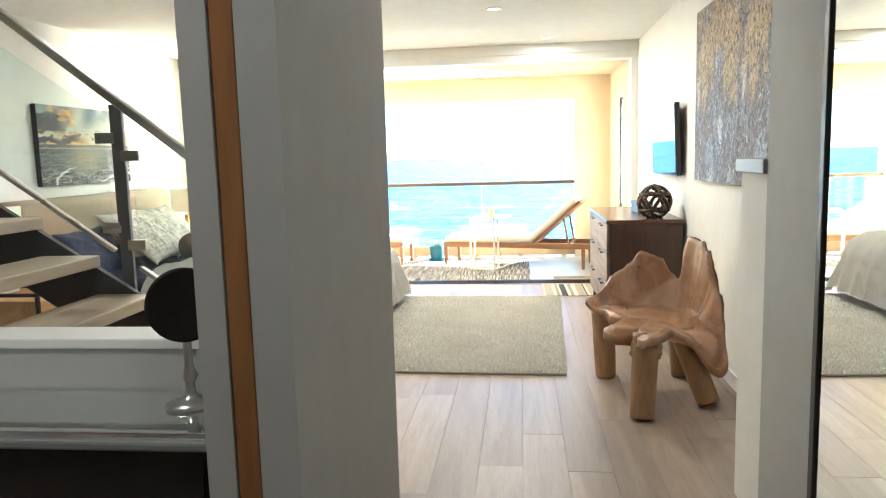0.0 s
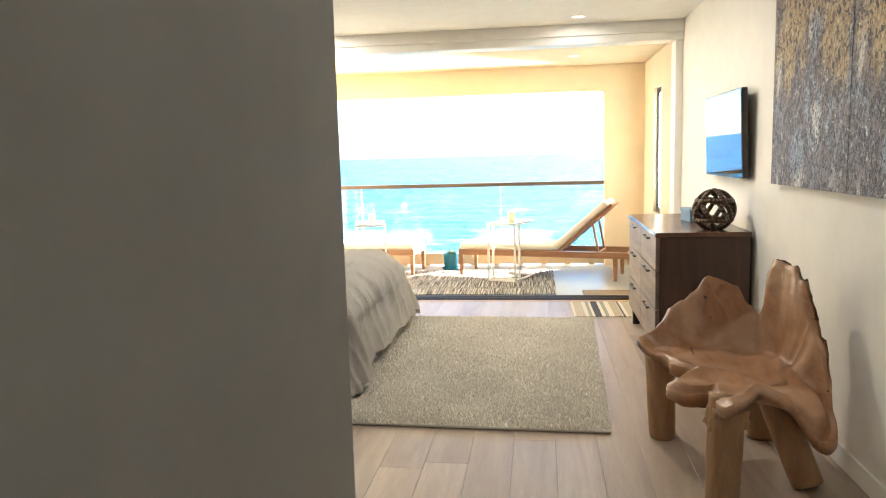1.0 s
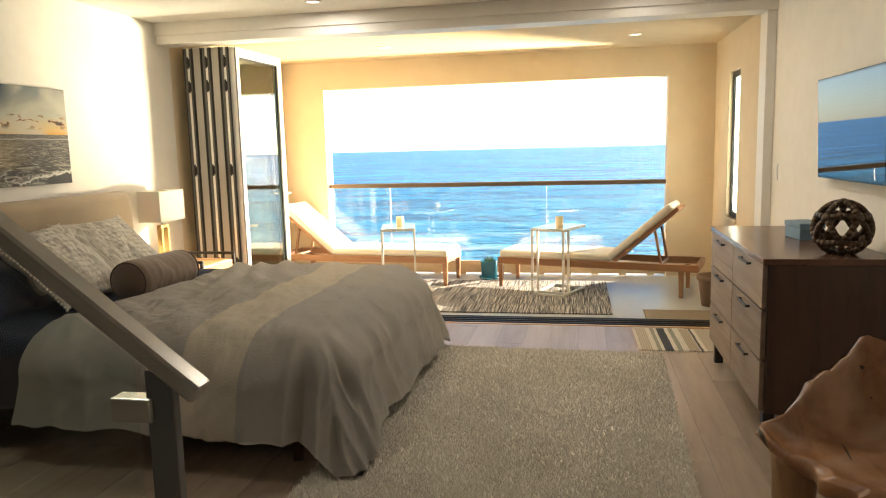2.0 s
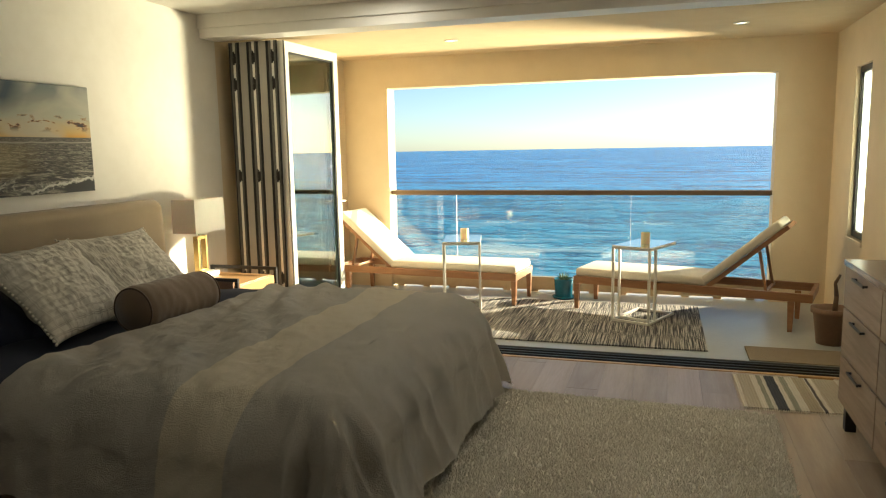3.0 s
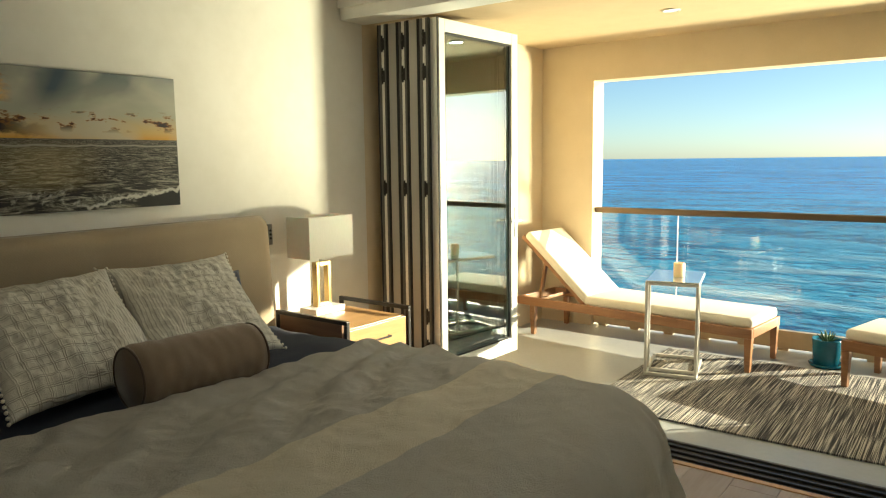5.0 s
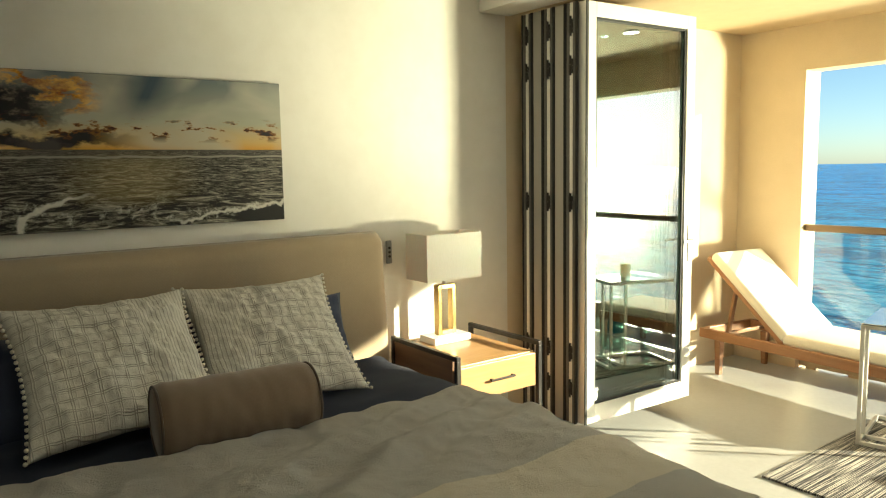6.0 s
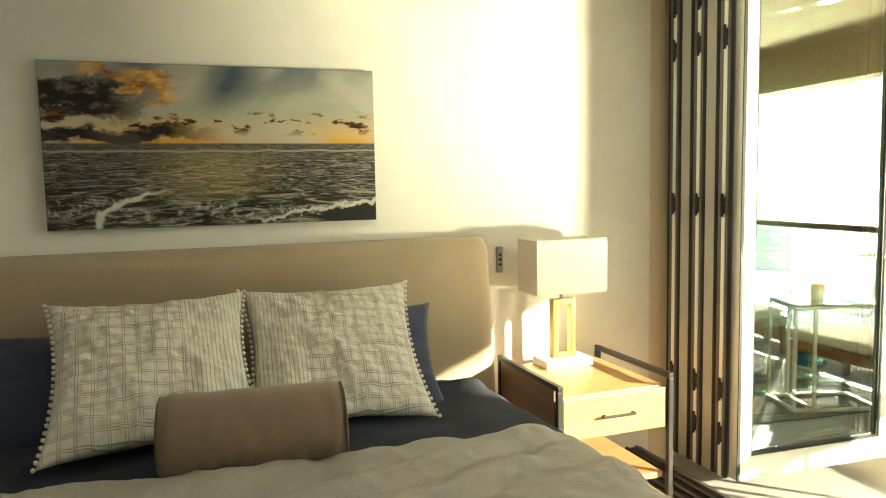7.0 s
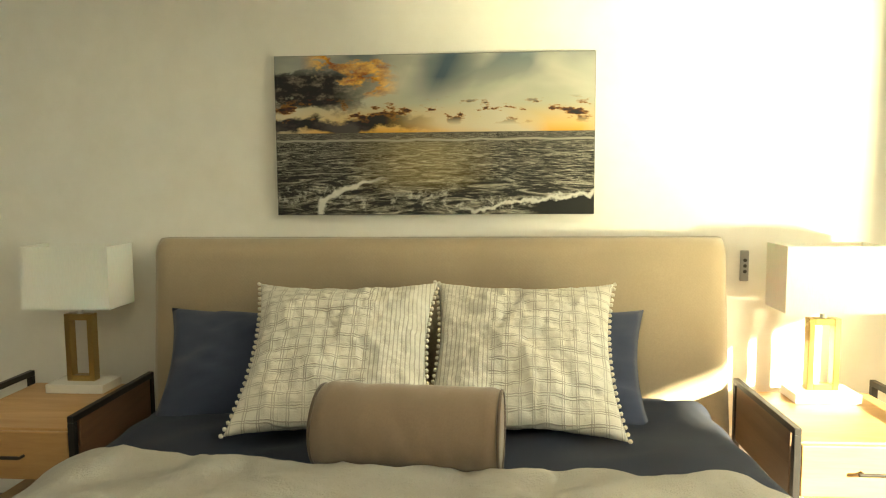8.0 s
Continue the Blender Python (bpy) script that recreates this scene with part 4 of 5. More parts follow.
# ---- nightstands and lamps ----
def nightstand(y0, label):
    """0.55 wide, standing against the wall, drawer towards +x."""
    ns = thing("nightstand", pose(-3.385, y0, 0), label, "nightstand", "nightstands beside the bed")
    w, d = 0.52, 0.548
    part("body", box(B(), 0.0, d - 0.02, 0.026, w - 0.026, 0.340, 0.515, 0.003), "honey", ns)
    dr = part("drawer", box(B(), d - 0.019, d, 0.030, w - 0.030, 0.347, 0.509, 0.003), "honey", ns)
    bm = B()
    rod(bm, (d + 0.022, 0.19, 0.428), (d + 0.022, 0.33, 0.428), 0.006, sides=10)
    for yy in (0.205, 0.335):
        rod(bm, (d - 0.001, yy, 0.428), (d + 0.024, yy, 0.428), 0.005, sides=10)
    part("handle", bm, "black_metal", dr, "black bronze pull")
    part("shelf", box(B(), 0.01, d - 0.02, 0.026, w - 0.026, 0.13, 0.155, 0.003), "honey", ns)
    for yy in (0.011, w - 0.011):
        bm = B()
        box(bm, 0.0, d + 0.012, yy - 0.011, yy + 0.011, 0.545, 0.567, 0.002)
        part("side_rail", bm, "black_metal", ns)
        for xx in (0.011, d + 0.001):
            part("leg", box(B(), xx - 0.011, xx + 0.011, yy - 0.011, yy + 0.011, 0.0, 0.5445, 0.002), "black_metal", ns)
    return ns


def side_panel(ns):
    part("side_panel", box(B(), 0.03, 0.52, 0.003, 0.02, 0.335, 0.544, 0.002), "side_wood", ns, "walnut side panel")


ns1 = nightstand(7.155, "oak nightstand with black metal rails, drawer closed")
side_panel(ns1)
ns2 = nightstand(4.365, "oak nightstand with black metal rails beside the bed")
part("side_panel", box(B(), 0.03, 0.52, 0.50, 0.517, 0.335, 0.544, 0.002), "side_wood", ns2, "walnut side panel")


def table_lamp(x, y, label):
    lamp = thing("table_lamp", pose(x, y, 0.516), label, "lamp", "bedside lamps")
    part("base", box(B(), -0.07, 0.07, -0.115, 0.115, 0.0, 0.035, 0.003), "marble", lamp, "white stone base")
    bm = B()
    box(bm, -0.02, 0.02, -0.056, -0.034, 0.036, 0.300, 0.002), box(bm, -0.02, 0.02, 0.034, 0.056, 0.036, 0.300, 0.002)
    box(bm, -0.02, 0.02, -0.034, 0.034, 0.276, 0.300, 0.002), box(bm, -0.02, 0.02, -0.034, 0.034, 0.036, 0.058, 0.002)
    part("stem", bm, "brass", lamp, "brushed brass open frame")
    bm = B()
    rod(bm, (0, 0, 0.300), (0, 0, 0.36), 0.012), rod(bm, (0, 0, 0.36), (0, 0, 0.44), 0.028, 0.028)
    part("socket", bm, "plastic", lamp)
    bm = B()
    z0, z1, hx, hy = 0.332, 0.568, 0.095, 0.172
    loops = []
    for inset, z in ((0.0, z0), (0.0, z1), (0.003, z1), (0.003, z0)):
        loops.append([bm.verts.new((sx_ * (hx - inset), sy_ * (hy - inset), z)) for sx_, sy_ in ((-1, -1), (1, -1), (1, 1), (-1, 1))])
    for low_loop, high_loop in zip(loops, loops[1:] + loops[:1]):
        for k in range(4):
            bm.faces.new((low_loop[k], low_loop[(k + 1) % 4], high_loop[(k + 1) % 4], high_loop[k]))
    part("shade_bar", box(B(), -hx + 0.004, hx - 0.004, -0.003, 0.003, z0 + 0.10, z0 + 0.106), "plastic", lamp)
    part("shade", bm, "shade", lamp, "white linen box shade")
    return lamp


table_lamp(-3.305, 7.44, "brass frame table lamp with white box shade")
table_lamp(-3.305, 4.64, "brass frame table lamp with white box shade")
plate = thing("wall_remote", pose(LEFT, 7.215, 0.985), "small grey remote in its holder on the wall", "remote")
part("body", box(B(), 0.0, 0.014, -0.016, 0.016, -0.06, 0.06, 0.004), "grey_cap", plate)
for k in range(3):
    part("button", rod(B(), (0.013, 0, 0.022 - 0.022 * k), (0.017, 0, 0.022 - 0.022 * k), 0.007, sides=12), "black_metal", plate)
sw = thing("light_switch", pose(RIGHT, 7.72, 1.136), "white rocker light switch on the wall", "switch")
part("plate", box(B(), -0.006, 0.0, -0.036, 0.036, -0.058, 0.058, 0.002), "plastic", sw)
part("rocker", box(B(), -0.010, -0.0055, -0.016, 0.016, -0.033, 0.033, 0.002), "plastic", sw)

# ---- pictures and screen ----
pic = thing("wall_picture", pose(LEFT + 0.002, 5.393, 1.189), "canvas print of a sunset over breaking surf", "picture")
part("canvas", box(B(), 0.0, 0.040, 0.0, 1.240, 0.0, 0.618, 0.002), "dark_base", pic, "dark wrapped canvas edge")
part("print", box(B(), 0.0405, 0.0425, 0.002, 1.238, 0.002, 0.616), "seascape", pic, "sunset seascape print")
for y0 in (4.286, 3.335):
    art = thing("abstract_painting", pose(RIGHT - 0.004, y0, 1.135), "slate and gold abstract painting on canvas", "picture", "pair of abstract panels")
    part("canvas", box(B(), -0.032, 0.0, 0.0, 0.946, 0.0, 1.06, 0.003), "cushion", art, "raw canvas edge")
    part("paint", box(B(), -0.0355, -0.0325, 0.001, 0.945, 0.001, 1.059, 0.001), "abstract", art, "thick slate, violet and gold paint")
tv = thing("television", pose(RIGHT, 5.665, 1.149, 0, -2.2, 0), "flat black television mounted on the wall", "television")
part("bracket", box(B(), -0.03, 0.0, 0.3, 0.63, 0.15, 0.38, 0.003), "black_metal", tv)
part("case", box(B(), -0.066, -0.03, 0.0, 0.93, 0.0, 0.525, 0.004), "black_gloss", tv, "black plastic case")
part("screen", box(B(), -0.0675, -0.0662, 0.012, 0.918, 0.016, 0.512), "screen", tv, "dark reflective screen")

# ---- dresser and what stands on it ----
DX, DY0, DY1, DZ = 0.738, 5.60, 6.90, 0.842
dresser = thing("dresser", pose(0, 0, 0), "dark walnut dresser with six weathered drawers", "dresser")
part("top", box(B(), DX - 0.004, 1.277, DY0 - 0.006, DY1 + 0.006, DZ - 0.028, DZ, 0.003), "dark_top", dresser)
part("body", box(B(), DX + 0.024, 1.272, DY0, DY1, 0.135, DZ - 0.0285, 0.003), "dark_wood", dresser)
rows_z = [(0.145, 0.372), (0.380, 0.607), (0.615, 0.812)]
mid_y = (DY0 + DY1) / 2
for y0, y1 in ((DY0 + 0.012, mid_y - 0.004), (mid_y + 0.004, DY1 - 0.012)):
    for z0, z1 in rows_z:
        dr = part("drawer", box(B(), DX, DX + 0.023, y0, y1, z0, z1, 0.003), "grey_wood", dresser, "weathered grey-brown drawer front")
        bm = B()
        yc = (y0 + y1) / 2
        box(bm, DX - 0.022, DX - 0.014, yc - 0.10, yc + 0.10, z1 - 0.034, z1 - 0.022, 0.002)
        for yy in (yc - 0.09, yc + 0.09):
            box(bm, DX - 0.015, DX, yy - 0.005, yy + 0.005, z1 - 0.033, z1 - 0.023, 0.001)
        part("handle", bm, "black_metal", dr, "slim black bar pull")
for x in (DX + 0.05, 1.23):
    for y in (DY0 + 0.05, DY1 - 0.05):
        part("leg", box(B(), x - 0.025, x + 0.025, y - 0.025, y + 0.025, 0.0, 0.135, 0.003), "black_metal", dresser)

orb = thing("orb_ornament", pose(1.10, 5.765, DZ + 0.116), "openwork metal orb ornament on the dresser", "ornament")
bm = B()
ico = bmesh.new()
bmesh.ops.create_icosphere(ico, subdivisions=1, radius=0.120)
hubs = [v.co.copy() for v in ico.verts if len(v.link_edges) == 5]
for h in hubs:
    near = sorted((o for o in hubs if o is not h), key=lambda o: (o - h).length)[:5]
    for o in near:
        if (o.x, o.y, o.z) > (h.x, h.y, h.z):
            pts = [(h.lerp(o, k / 6)).normalized() * 0.116 for k in range(7)]
            for a, b in zip(pts, pts[1:]):
                rod(bm, a, b, 0.0135, sides=8)
    bmesh.ops.create_icosphere(bm, subdivisions=2, radius=0.026, matrix=Matrix.Translation(h.normalized() * 0.108))
ico.free()
part("lattice", bm, "orb", orb, "", True)
bx = thing("storage_box", pose(1.10, 6.32, DZ, 0, 0, 6), "small pale blue box on the dresser", "box")
part("body", box(B(), -0.06, 0.06, -0.10, 0.10, 0.0, 0.06, 0.003), "book", bx)
part("lid", box(B(), -0.064, 0.064, -0.104, 0.104, 0.0605, 0.088, 0.004), "book", bx)


# ---- root-wood chair ----
chair = thing("root_chair", pose(0.86, 4.27, 0), "carved teak root chair with log legs", "chair")


def bowl_height(a):
    """How high the shell rises above the seat, by the angle from the wall side (degrees)."""
    a = (a + 180) % 360 - 180
    marks = ((-180, 0.0), (-45, 0.0), (-30, 0.02), (-20, 0.09), (-10, 0.15), (2, 0.20), (9, 0.27), (17, 0.33), (27, 0.375), (38, 0.405), (48, 0.40), (53, 0.34), (56, 0.17), (60, 0.14),
             (66, 0.18), (76, 0.25), (87, 0.30), (95, 0.30), (103, 0.25), (112, 0.20), (121, 0.165), (127, 0.11), (138, 0.06), (150, 0.03), (165, 0.0), (180, 0.0))
    for (a0, h0), (a1, h1) in zip(marks, marks[1:]):
        if a0 <= a <= a1:
            k = (a - a0) / (a1 - a0)
            return max(0.012, h0 + (h1 - h0) * k * k * (3 - 2 * k))
    return 0.012


def bowl_radius(a):
    """The seat's uneven outline."""
    base = 0.285 + 0.05 * math.cos(radians(2 * (a - 100)))
    tips = sum(d * math.exp(-(((a - at) / wide) ** 2)) for at, d, wide in ((141, 0.15, 10), (188, -0.05, 12), (214, 0.12, 11), (233, -0.06, 7), (250, 0.13, 9), (275, -0.09, 11), (322, 0.09, 15)))
    return base + tips + 0.018 * noise.noise((math.cos(radians(a)) * 3, math.sin(radians(a)) * 3, 1)) + 0.008 * noise.noise((math.cos(radians(a)) * 9, math.sin(radians(a)) * 9, 4))


def shell(u, v, under):
    a = 360 * u
    r1, h = bowl_radius(a % 360), bowl_height(a)
    h *= 1 + 0.07 * noise.noise((math.cos(radians(a)) * 6, math.sin(radians(a)) * 6, 8)) + 0.035 * noise.noise((math.cos(radians(a)) * 14, math.sin(radians(a)) * 14, 2))
    flat = 0.70
    thick = 0.062 + 0.03 * noise.noise((math.cos(radians(a)) * 3, math.sin(radians(a)) * 3, v * 3))
    if v < flat:
        r, z = r1 * 0.88 * v / flat, 0.025 * (v / flat) ** 2
        nx, nz = 0.0, -1.0
    else:
        k = (v - flat) / (1 - flat)
        rise = min(1.0, h / 0.12)
        r = r1 * (0.88 + 0.12 * k * (1 - 0.45 * rise)) + 0.06 * rise * k
        z = 0.025 + h * k ** (1.35 if rise > 0.5 else 1.0) - (1 - rise) * 0.03 * k
        nx, nz = rise * 0.9, -1 + 0.75 * rise
        thick *= 1 - 0.35 * k
    z += 0.010 * noise.noise((r * 22 * math.cos(radians(a)), r * 22 * math.sin(radians(a)), 6)) * min(1, v) + 0.018 * noise.noise((r * 7 * math.cos(radians(a)), r * 7 * math.sin(radians(a)), 2))
    z -= (0.20 * math.exp(-(((a - 316) / 22) ** 2)) + 0.05 * math.exp(-(((a - 225) / 16) ** 2))) * min(1.0, v / 0.85) ** 2.5
    if under:
        r, z = r + nx * thick * (0.7 if v > 0.1 else 0), z + nz * thick
    c, s = math.cos(radians(a)), math.sin(radians(a))
    return Vector((r * c, r * s * 1.08, 0.415 + z))


bm = B()
top_rows = sheet(bm, lambda u, v: shell(u, v, False), 150, 44)
low_rows = sheet(bm, lambda u, v: shell(u, v, True), 150, 44)
for a, b, c, d in zip(top_rows, top_rows[1:], low_rows, low_rows[1:]):
    bm.faces.new((a[-1], b[-1], d[-1], c[-1]))
bmesh.ops.remove_doubles(bm, verts=bm.verts, dist=0.0006)
part("seat_shell", bm, "chair_wood", chair, "polished carved teak seat and back", True)


def bark_point(u, v, span, lift):
    """The raw outer edge of the slab, standing a little proud of the polished face."""
    a = span[0] + (span[1] - span[0]) * u
    w = 0.74 + 0.262 * v + 0.03 * noise.noise((a * 0.11, v, 3))
    q, inner = shell((a % 360) / 360, min(1.0, w), True), shell((a % 360) / 360, 1.0, False)
    out = Vector((q.x, q.y, 0)).normalized()
    edge = min(1.0, 6 * u, 6 * (1 - u))
    rough = 0.007 + 0.010 * abs(noise.noise((a * 0.16, v * 3, 5))) + 0.007 * noise.noise((a * 0.5, v * 9, 7))
    if v > 0.8:
        q = q.lerp(inner, (v - 0.8) / 0.2 * 0.55)
        q.z += 0.006 * edge
    return q + out * (lift + rough * edge)


for span in ((-24, 52), (100, 122)):
    bm = B()
    sheet(bm, lambda u, v: bark_point(u, v, span, 0.001), 90, 16)
    bmesh.ops.solidify(bm, geom=bm.faces[:], thickness=0.006)
    part("raw_edge", bm, "raw_edge", chair, "dark weathered raw wood edge", True)


def log_leg(foot, head, r0, r1, seed):
    bm = B()
    a, b = Vector(foot), Vector(head)
    m = (b - a).to_track_quat("Z", "Y").to_matrix().to_4x4()
    def fn(u, v):
        ang = 2 * math.pi * v
        r = (r0 + (r1 - r0) * u) * (1 + 0.09 * noise.noise((math.cos(ang) * 1.6, math.sin(ang) * 1.6, u * 2 + seed)) + 0.04 * noise.noise((math.cos(ang) * 6, math.sin(ang) * 6, u + seed)))
        return m @ Vector((r * math.cos(ang), r * math.sin(ang), u * (b - a).length)) + a
    rows = sheet(bm, fn, 18, 26)
    for ring in (rows[0], rows[-1]):
        bm.faces.new(ring[:-1])
    bmesh.ops.remove_doubles(bm, verts=bm.verts, dist=0.0004)
    for v in bm.verts:
        v.co.z = max(v.co.z, 0.0)
    return bm


for k, (f, h) in enumerate((((-0.24, 0.31, 0.01), (-0.27, 0.25, 0.42)), ((-0.147, -0.405, 0.01), (-0.11, -0.31, 0.42)), ((0.233, -0.17, 0.01), (0.11, -0.06, 0.38)), ((0.20, 0.34, 0.01), (0.15, 0.22, 0.40)))):
    part("leg", log_leg(f, h, 0.060, 0.066, 3.0 * k), "log", chair, "", True)


bm = B()
bmesh.ops.create_icosphere(bm, subdivisions=4, radius=1.0)
for v in bm.verts:
    k = 1 + 0.3 * noise.noise(v.co * 2.1) + 0.18 * noise.noise(v.co * 5.5)
    v.co = Vector((v.co.x * 0.072 * k - 0.115, v.co.y * 0.065 * k - 0.325, v.co.z * 0.085 * k + 0.335))
part("root_knot", bm, "log", chair, "rough weathered root knot", True)


# ---- loungers on the balcony ----
def lounger(m, label, hinge_x, rise):
    """Foot at x = 0, head towards +x, 1.98 long and 0.57 wide."""
    lo = thing("sun_lounger", m, label, "lounger", "loungers on the balcony")
    L1, W, z0, z1 = 1.98, 0.57, 0.25, 0.318
    for yy in (0.0, W - 0.035):
        part("side_rail", box(B(), 0.0, L1, yy, yy + 0.035, z0, z1, 0.005), "teak", lo)
    for xx in (0.0, L1 - 0.035):
        part("end_rail", box(B(), xx, xx + 0.035, 0.036, W - 0.036, z0, z1, 0.005), "teak", lo)
    for xx in (0.002, L1 - 0.18):
        for yy in (0.004, W - 0.054):
            bm = B()
            box(bm, xx, xx + 0.05, yy, yy + 0.05, 0.0, z0 - 0.0005, 0.004)
            for v in bm.verts:
                if v.co.z < 0.05:
                    v.co.x = xx + 0.025 + (v.co.x - xx - 0.025) * 0.7
                    v.co.y = yy + 0.025 + (v.co.y - yy - 0.025) * 0.7
            part("leg", bm, "teak", lo)
    for k in range(9):
        x = 0.06 + k * 0.122
        part("slat", box(B(), x, x + 0.075, 0.036, W - 0.036, z1 - 0.030, z1 - 0.008, 0.003), "teak", lo)
    bm = B()
    box(bm, 0.01, hinge_x, 0.025, W - 0.025, z1 - 0.004, z1 + 0.070, 0.025, 4)
    part("seat_cushion", bm, "cushion", lo, "cream canvas seat cushion", True)
    back = part("backrest", box(B(), 0.0, 0.80, 0.05, W - 0.05, -0.035, 0.0, 0.005), "teak", lo, "", False, pose(hinge_x, 0, z1 + 0.005, 0, -rise, 0))
    bm = B()
    box(bm, 0.0, 0.775, 0.025, W - 0.025, 0.003, 0.075, 0.025, 4)
    part("back_cushion", bm, "cushion", back, "cream canvas back cushion", True)
    for yy in (0.09, W - 0.09):
        part("strut", bar(B(), (hinge_x + 0.40, yy, z1 + 0.40 * math.tan(radians(rise)) - 0.045), (hinge_x + 0.46, yy, z1 - 0.02), 0.022, 0.034), "teak", lo)
    part("strut_bar", box(B(), hinge_x + 0.45, hinge_x + 0.475, 0.036, W - 0.036, z1 - 0.034, z1 - 0.010, 0.003), "teak", lo)
    return lo


lounger(pose(-0.905, 9.65, DECK, 0, 0, -14.6), "teak sun lounger with cream cushions, back raised", 1.17, 41.5)
lounger(Matrix.Translation((-1.435, 9.61, DECK)) @ pose(0, 0, 0, 0, 0, -5.6) @ Matrix.Diagonal((-1, 1, 1, 1)), "teak sun lounger with cream cushions, back raised", 1.34, 40.5)


def side_table(x, y, turn, label):
    """A C-shaped table: two upright frames at the front edge carry a top that reaches over the lounger."""
    at = pose(x, y, DECK + (0.0125 if abs(x + 0.955) < 1.1 else 0.0), 0, 0, turn)
    st = thing("side_table", at, label, "side table", "side tables by the loungers")
    w, deep, h, t = 0.345, 0.53, 0.644, 0.010
    for yy in (t, 0.13):
        for xx in (t, w - t):
            part("post", box(B(), xx - t, xx + t, yy - t, yy + t, 2 * t + 0.0005, h - 2 * t - 0.0005, 0.002, 1), "white_metal", st)
    for z in (0.0, h - 2 * t):
        for xx in (t, w - t):
            part("side_bar", box(B(), xx - t, xx + t, 0.0, deep, z, z + 2 * t, 0.002, 1), "white_metal", st)
        for yy in (t, 0.13, deep - t):
            part("cross_bar", box(B(), 2 * t + 0.0005, w - 2 * t - 0.0005, yy - t, yy + t, z, z + 2 * t, 0.002, 1), "white_metal", st)
    part("tabletop", box(B(), 0.002, w - 0.002, 0.002, deep - 0.002, h + 0.0005, h + 0.009, 0.002, 1), "tabletop", st, "mirrored glass top")
    spot = at @ Vector((w * 0.56, deep * 0.45, h + 0.0095))
    candle = thing("candle", pose(*spot), "cream pillar candle on the glass table", "candle", "candles")
    bm = B()
    lathe(bm, [(0.037, 0.0), (0.038, 0.005), (0.038, 0.092), (0.034, 0.097), (0.028, 0.090), (0.004, 0.087)], 24)
    part("body", bm, "wax", candle, "", True)
    part("wick", rod(B(), (0, 0, 0.085), (0.002, 0, 0.100), 0.0015, sides=6), "black_metal", candle)


M["tabletop"] = plain("mirrored_glass", (0.72, 0.80, 0.82), 0.1, 0.85, spread=0.02, relief=0.0)
side_table(-2.02, 9.18, 13.5, "white metal side table with a glass top")
side_table(-0.532, 9.235, -22.7, "white metal side table with a glass top")

pot = thing("plant_pot", pose(-1.06, 10.15, DECK), "teal glazed pot with a small succulent", "plant pot")
part("pot", lathe(B(), [(0.075, 0.0), (0.085, 0.01), (0.095, 0.19), (0.098, 0.20), (0.090, 0.20), (0.086, 0.18), (0.01, 0.175)]), "teal", pot, "", True)
part("saucer", lathe(B(), [(0.10, 0.0), (0.115, 0.025), (0.108, 0.025), (0.09, 0.012)]), "teal", pot, "", True)
for k in range(16):
    a, e = k * 2.4, 0.35 + 0.05 * k
    tip = Vector((math.cos(a) * 0.075 * math.cos(e), math.sin(a) * 0.075 * math.cos(e), 0.18 + 0.09 * math.sin(e)))
    part("leaf", rod(B(), (0.01 * math.cos(a), 0.01 * math.sin(a), 0.175), tip, 0.012, 0.002, 6), "leaf", pot)
pot2 = thing("planter", pose(1.10, 8.92, DECK), "brown clay planter with a bare stem", "planter")
part("pot", lathe(B(), [(0.095, 0.0), (0.125, 0.23), (0.14, 0.235), (0.142, 0.275), (0.125, 0.275), (0.118, 0.24), (0.01, 0.235)]), "clay", pot2, "", True)
bm = B()
pts = [Vector((0.02, 0, 0.23)), Vector((0.03, 0.01, 0.36)), Vector((0.015, 0.0, 0.46)), Vector((0.05, 0.02, 0.52))]
for k, (a, b) in enumerate(zip(pts, pts[1:])):
    rod(bm, a, b, 0.020 - 0.004 * k, 0.016 - 0.004 * k, 10)
part("stem", bm, "bark", pot2, "", True)

# ---- rugs and mats ----
rug = tagged(part("rug", box(B(), 0.0, 1.56, 0.0, 2.34, 0.002, 0.018, 0.006), "shag", None, "", False, pose(-1.174, 4.642, 0, 0, 0, -1.9)), "cream shag rug under the foot of the bed", "rug")
rng = np.random.default_rng(5)
N = 64000
px, py = rng.uniform(0.0, 1.56, N), rng.uniform(0.0, 2.34, N)
ang, tall = rng.uniform(0, 6.28, N), rng.uniform(0.012, 0.026, N)
lx, ly = rng.normal(0, 0.008, N), rng.normal(0, 0.008, N)
verts = np.zeros((N, 4, 3))
for k in range(3):
    verts[:, k] = np.stack([px + 0.0052 * np.cos(ang + 2.094 * k), py + 0.0052 * np.sin(ang + 2.094 * k), np.full(N, 0.014)], 1)
verts[:, 3] = np.stack([px + lx, py + ly, 0.014 + tall], 1)
base_i = np.arange(N)[:, None, None] * 4
tri = (base_i + np.array([[0, 1, 3], [1, 2, 3], [2, 0, 3]])[None]).reshape(-1, 3)
me = bpy.data.meshes.new("wool")
me.from_pydata(verts.reshape(-1, 3).tolist(), [], tri.tolist())
me.materials.append(M["shag"])
pile = tagged(new("wool", me), "dense cream wool pile", "", "", "stuff")
pile.parent = rug

brug = part("outdoor_rug", box(B(), -1.165, 1.165, -0.765, 0.765, 0.0005, 0.012, 0.003), "flecked", None, "", False, pose(-0.955, 9.215, DECK, 0, 0, 0.6))
tagged(brug, "flat-woven black and ivory rug on the balcony", "rug")
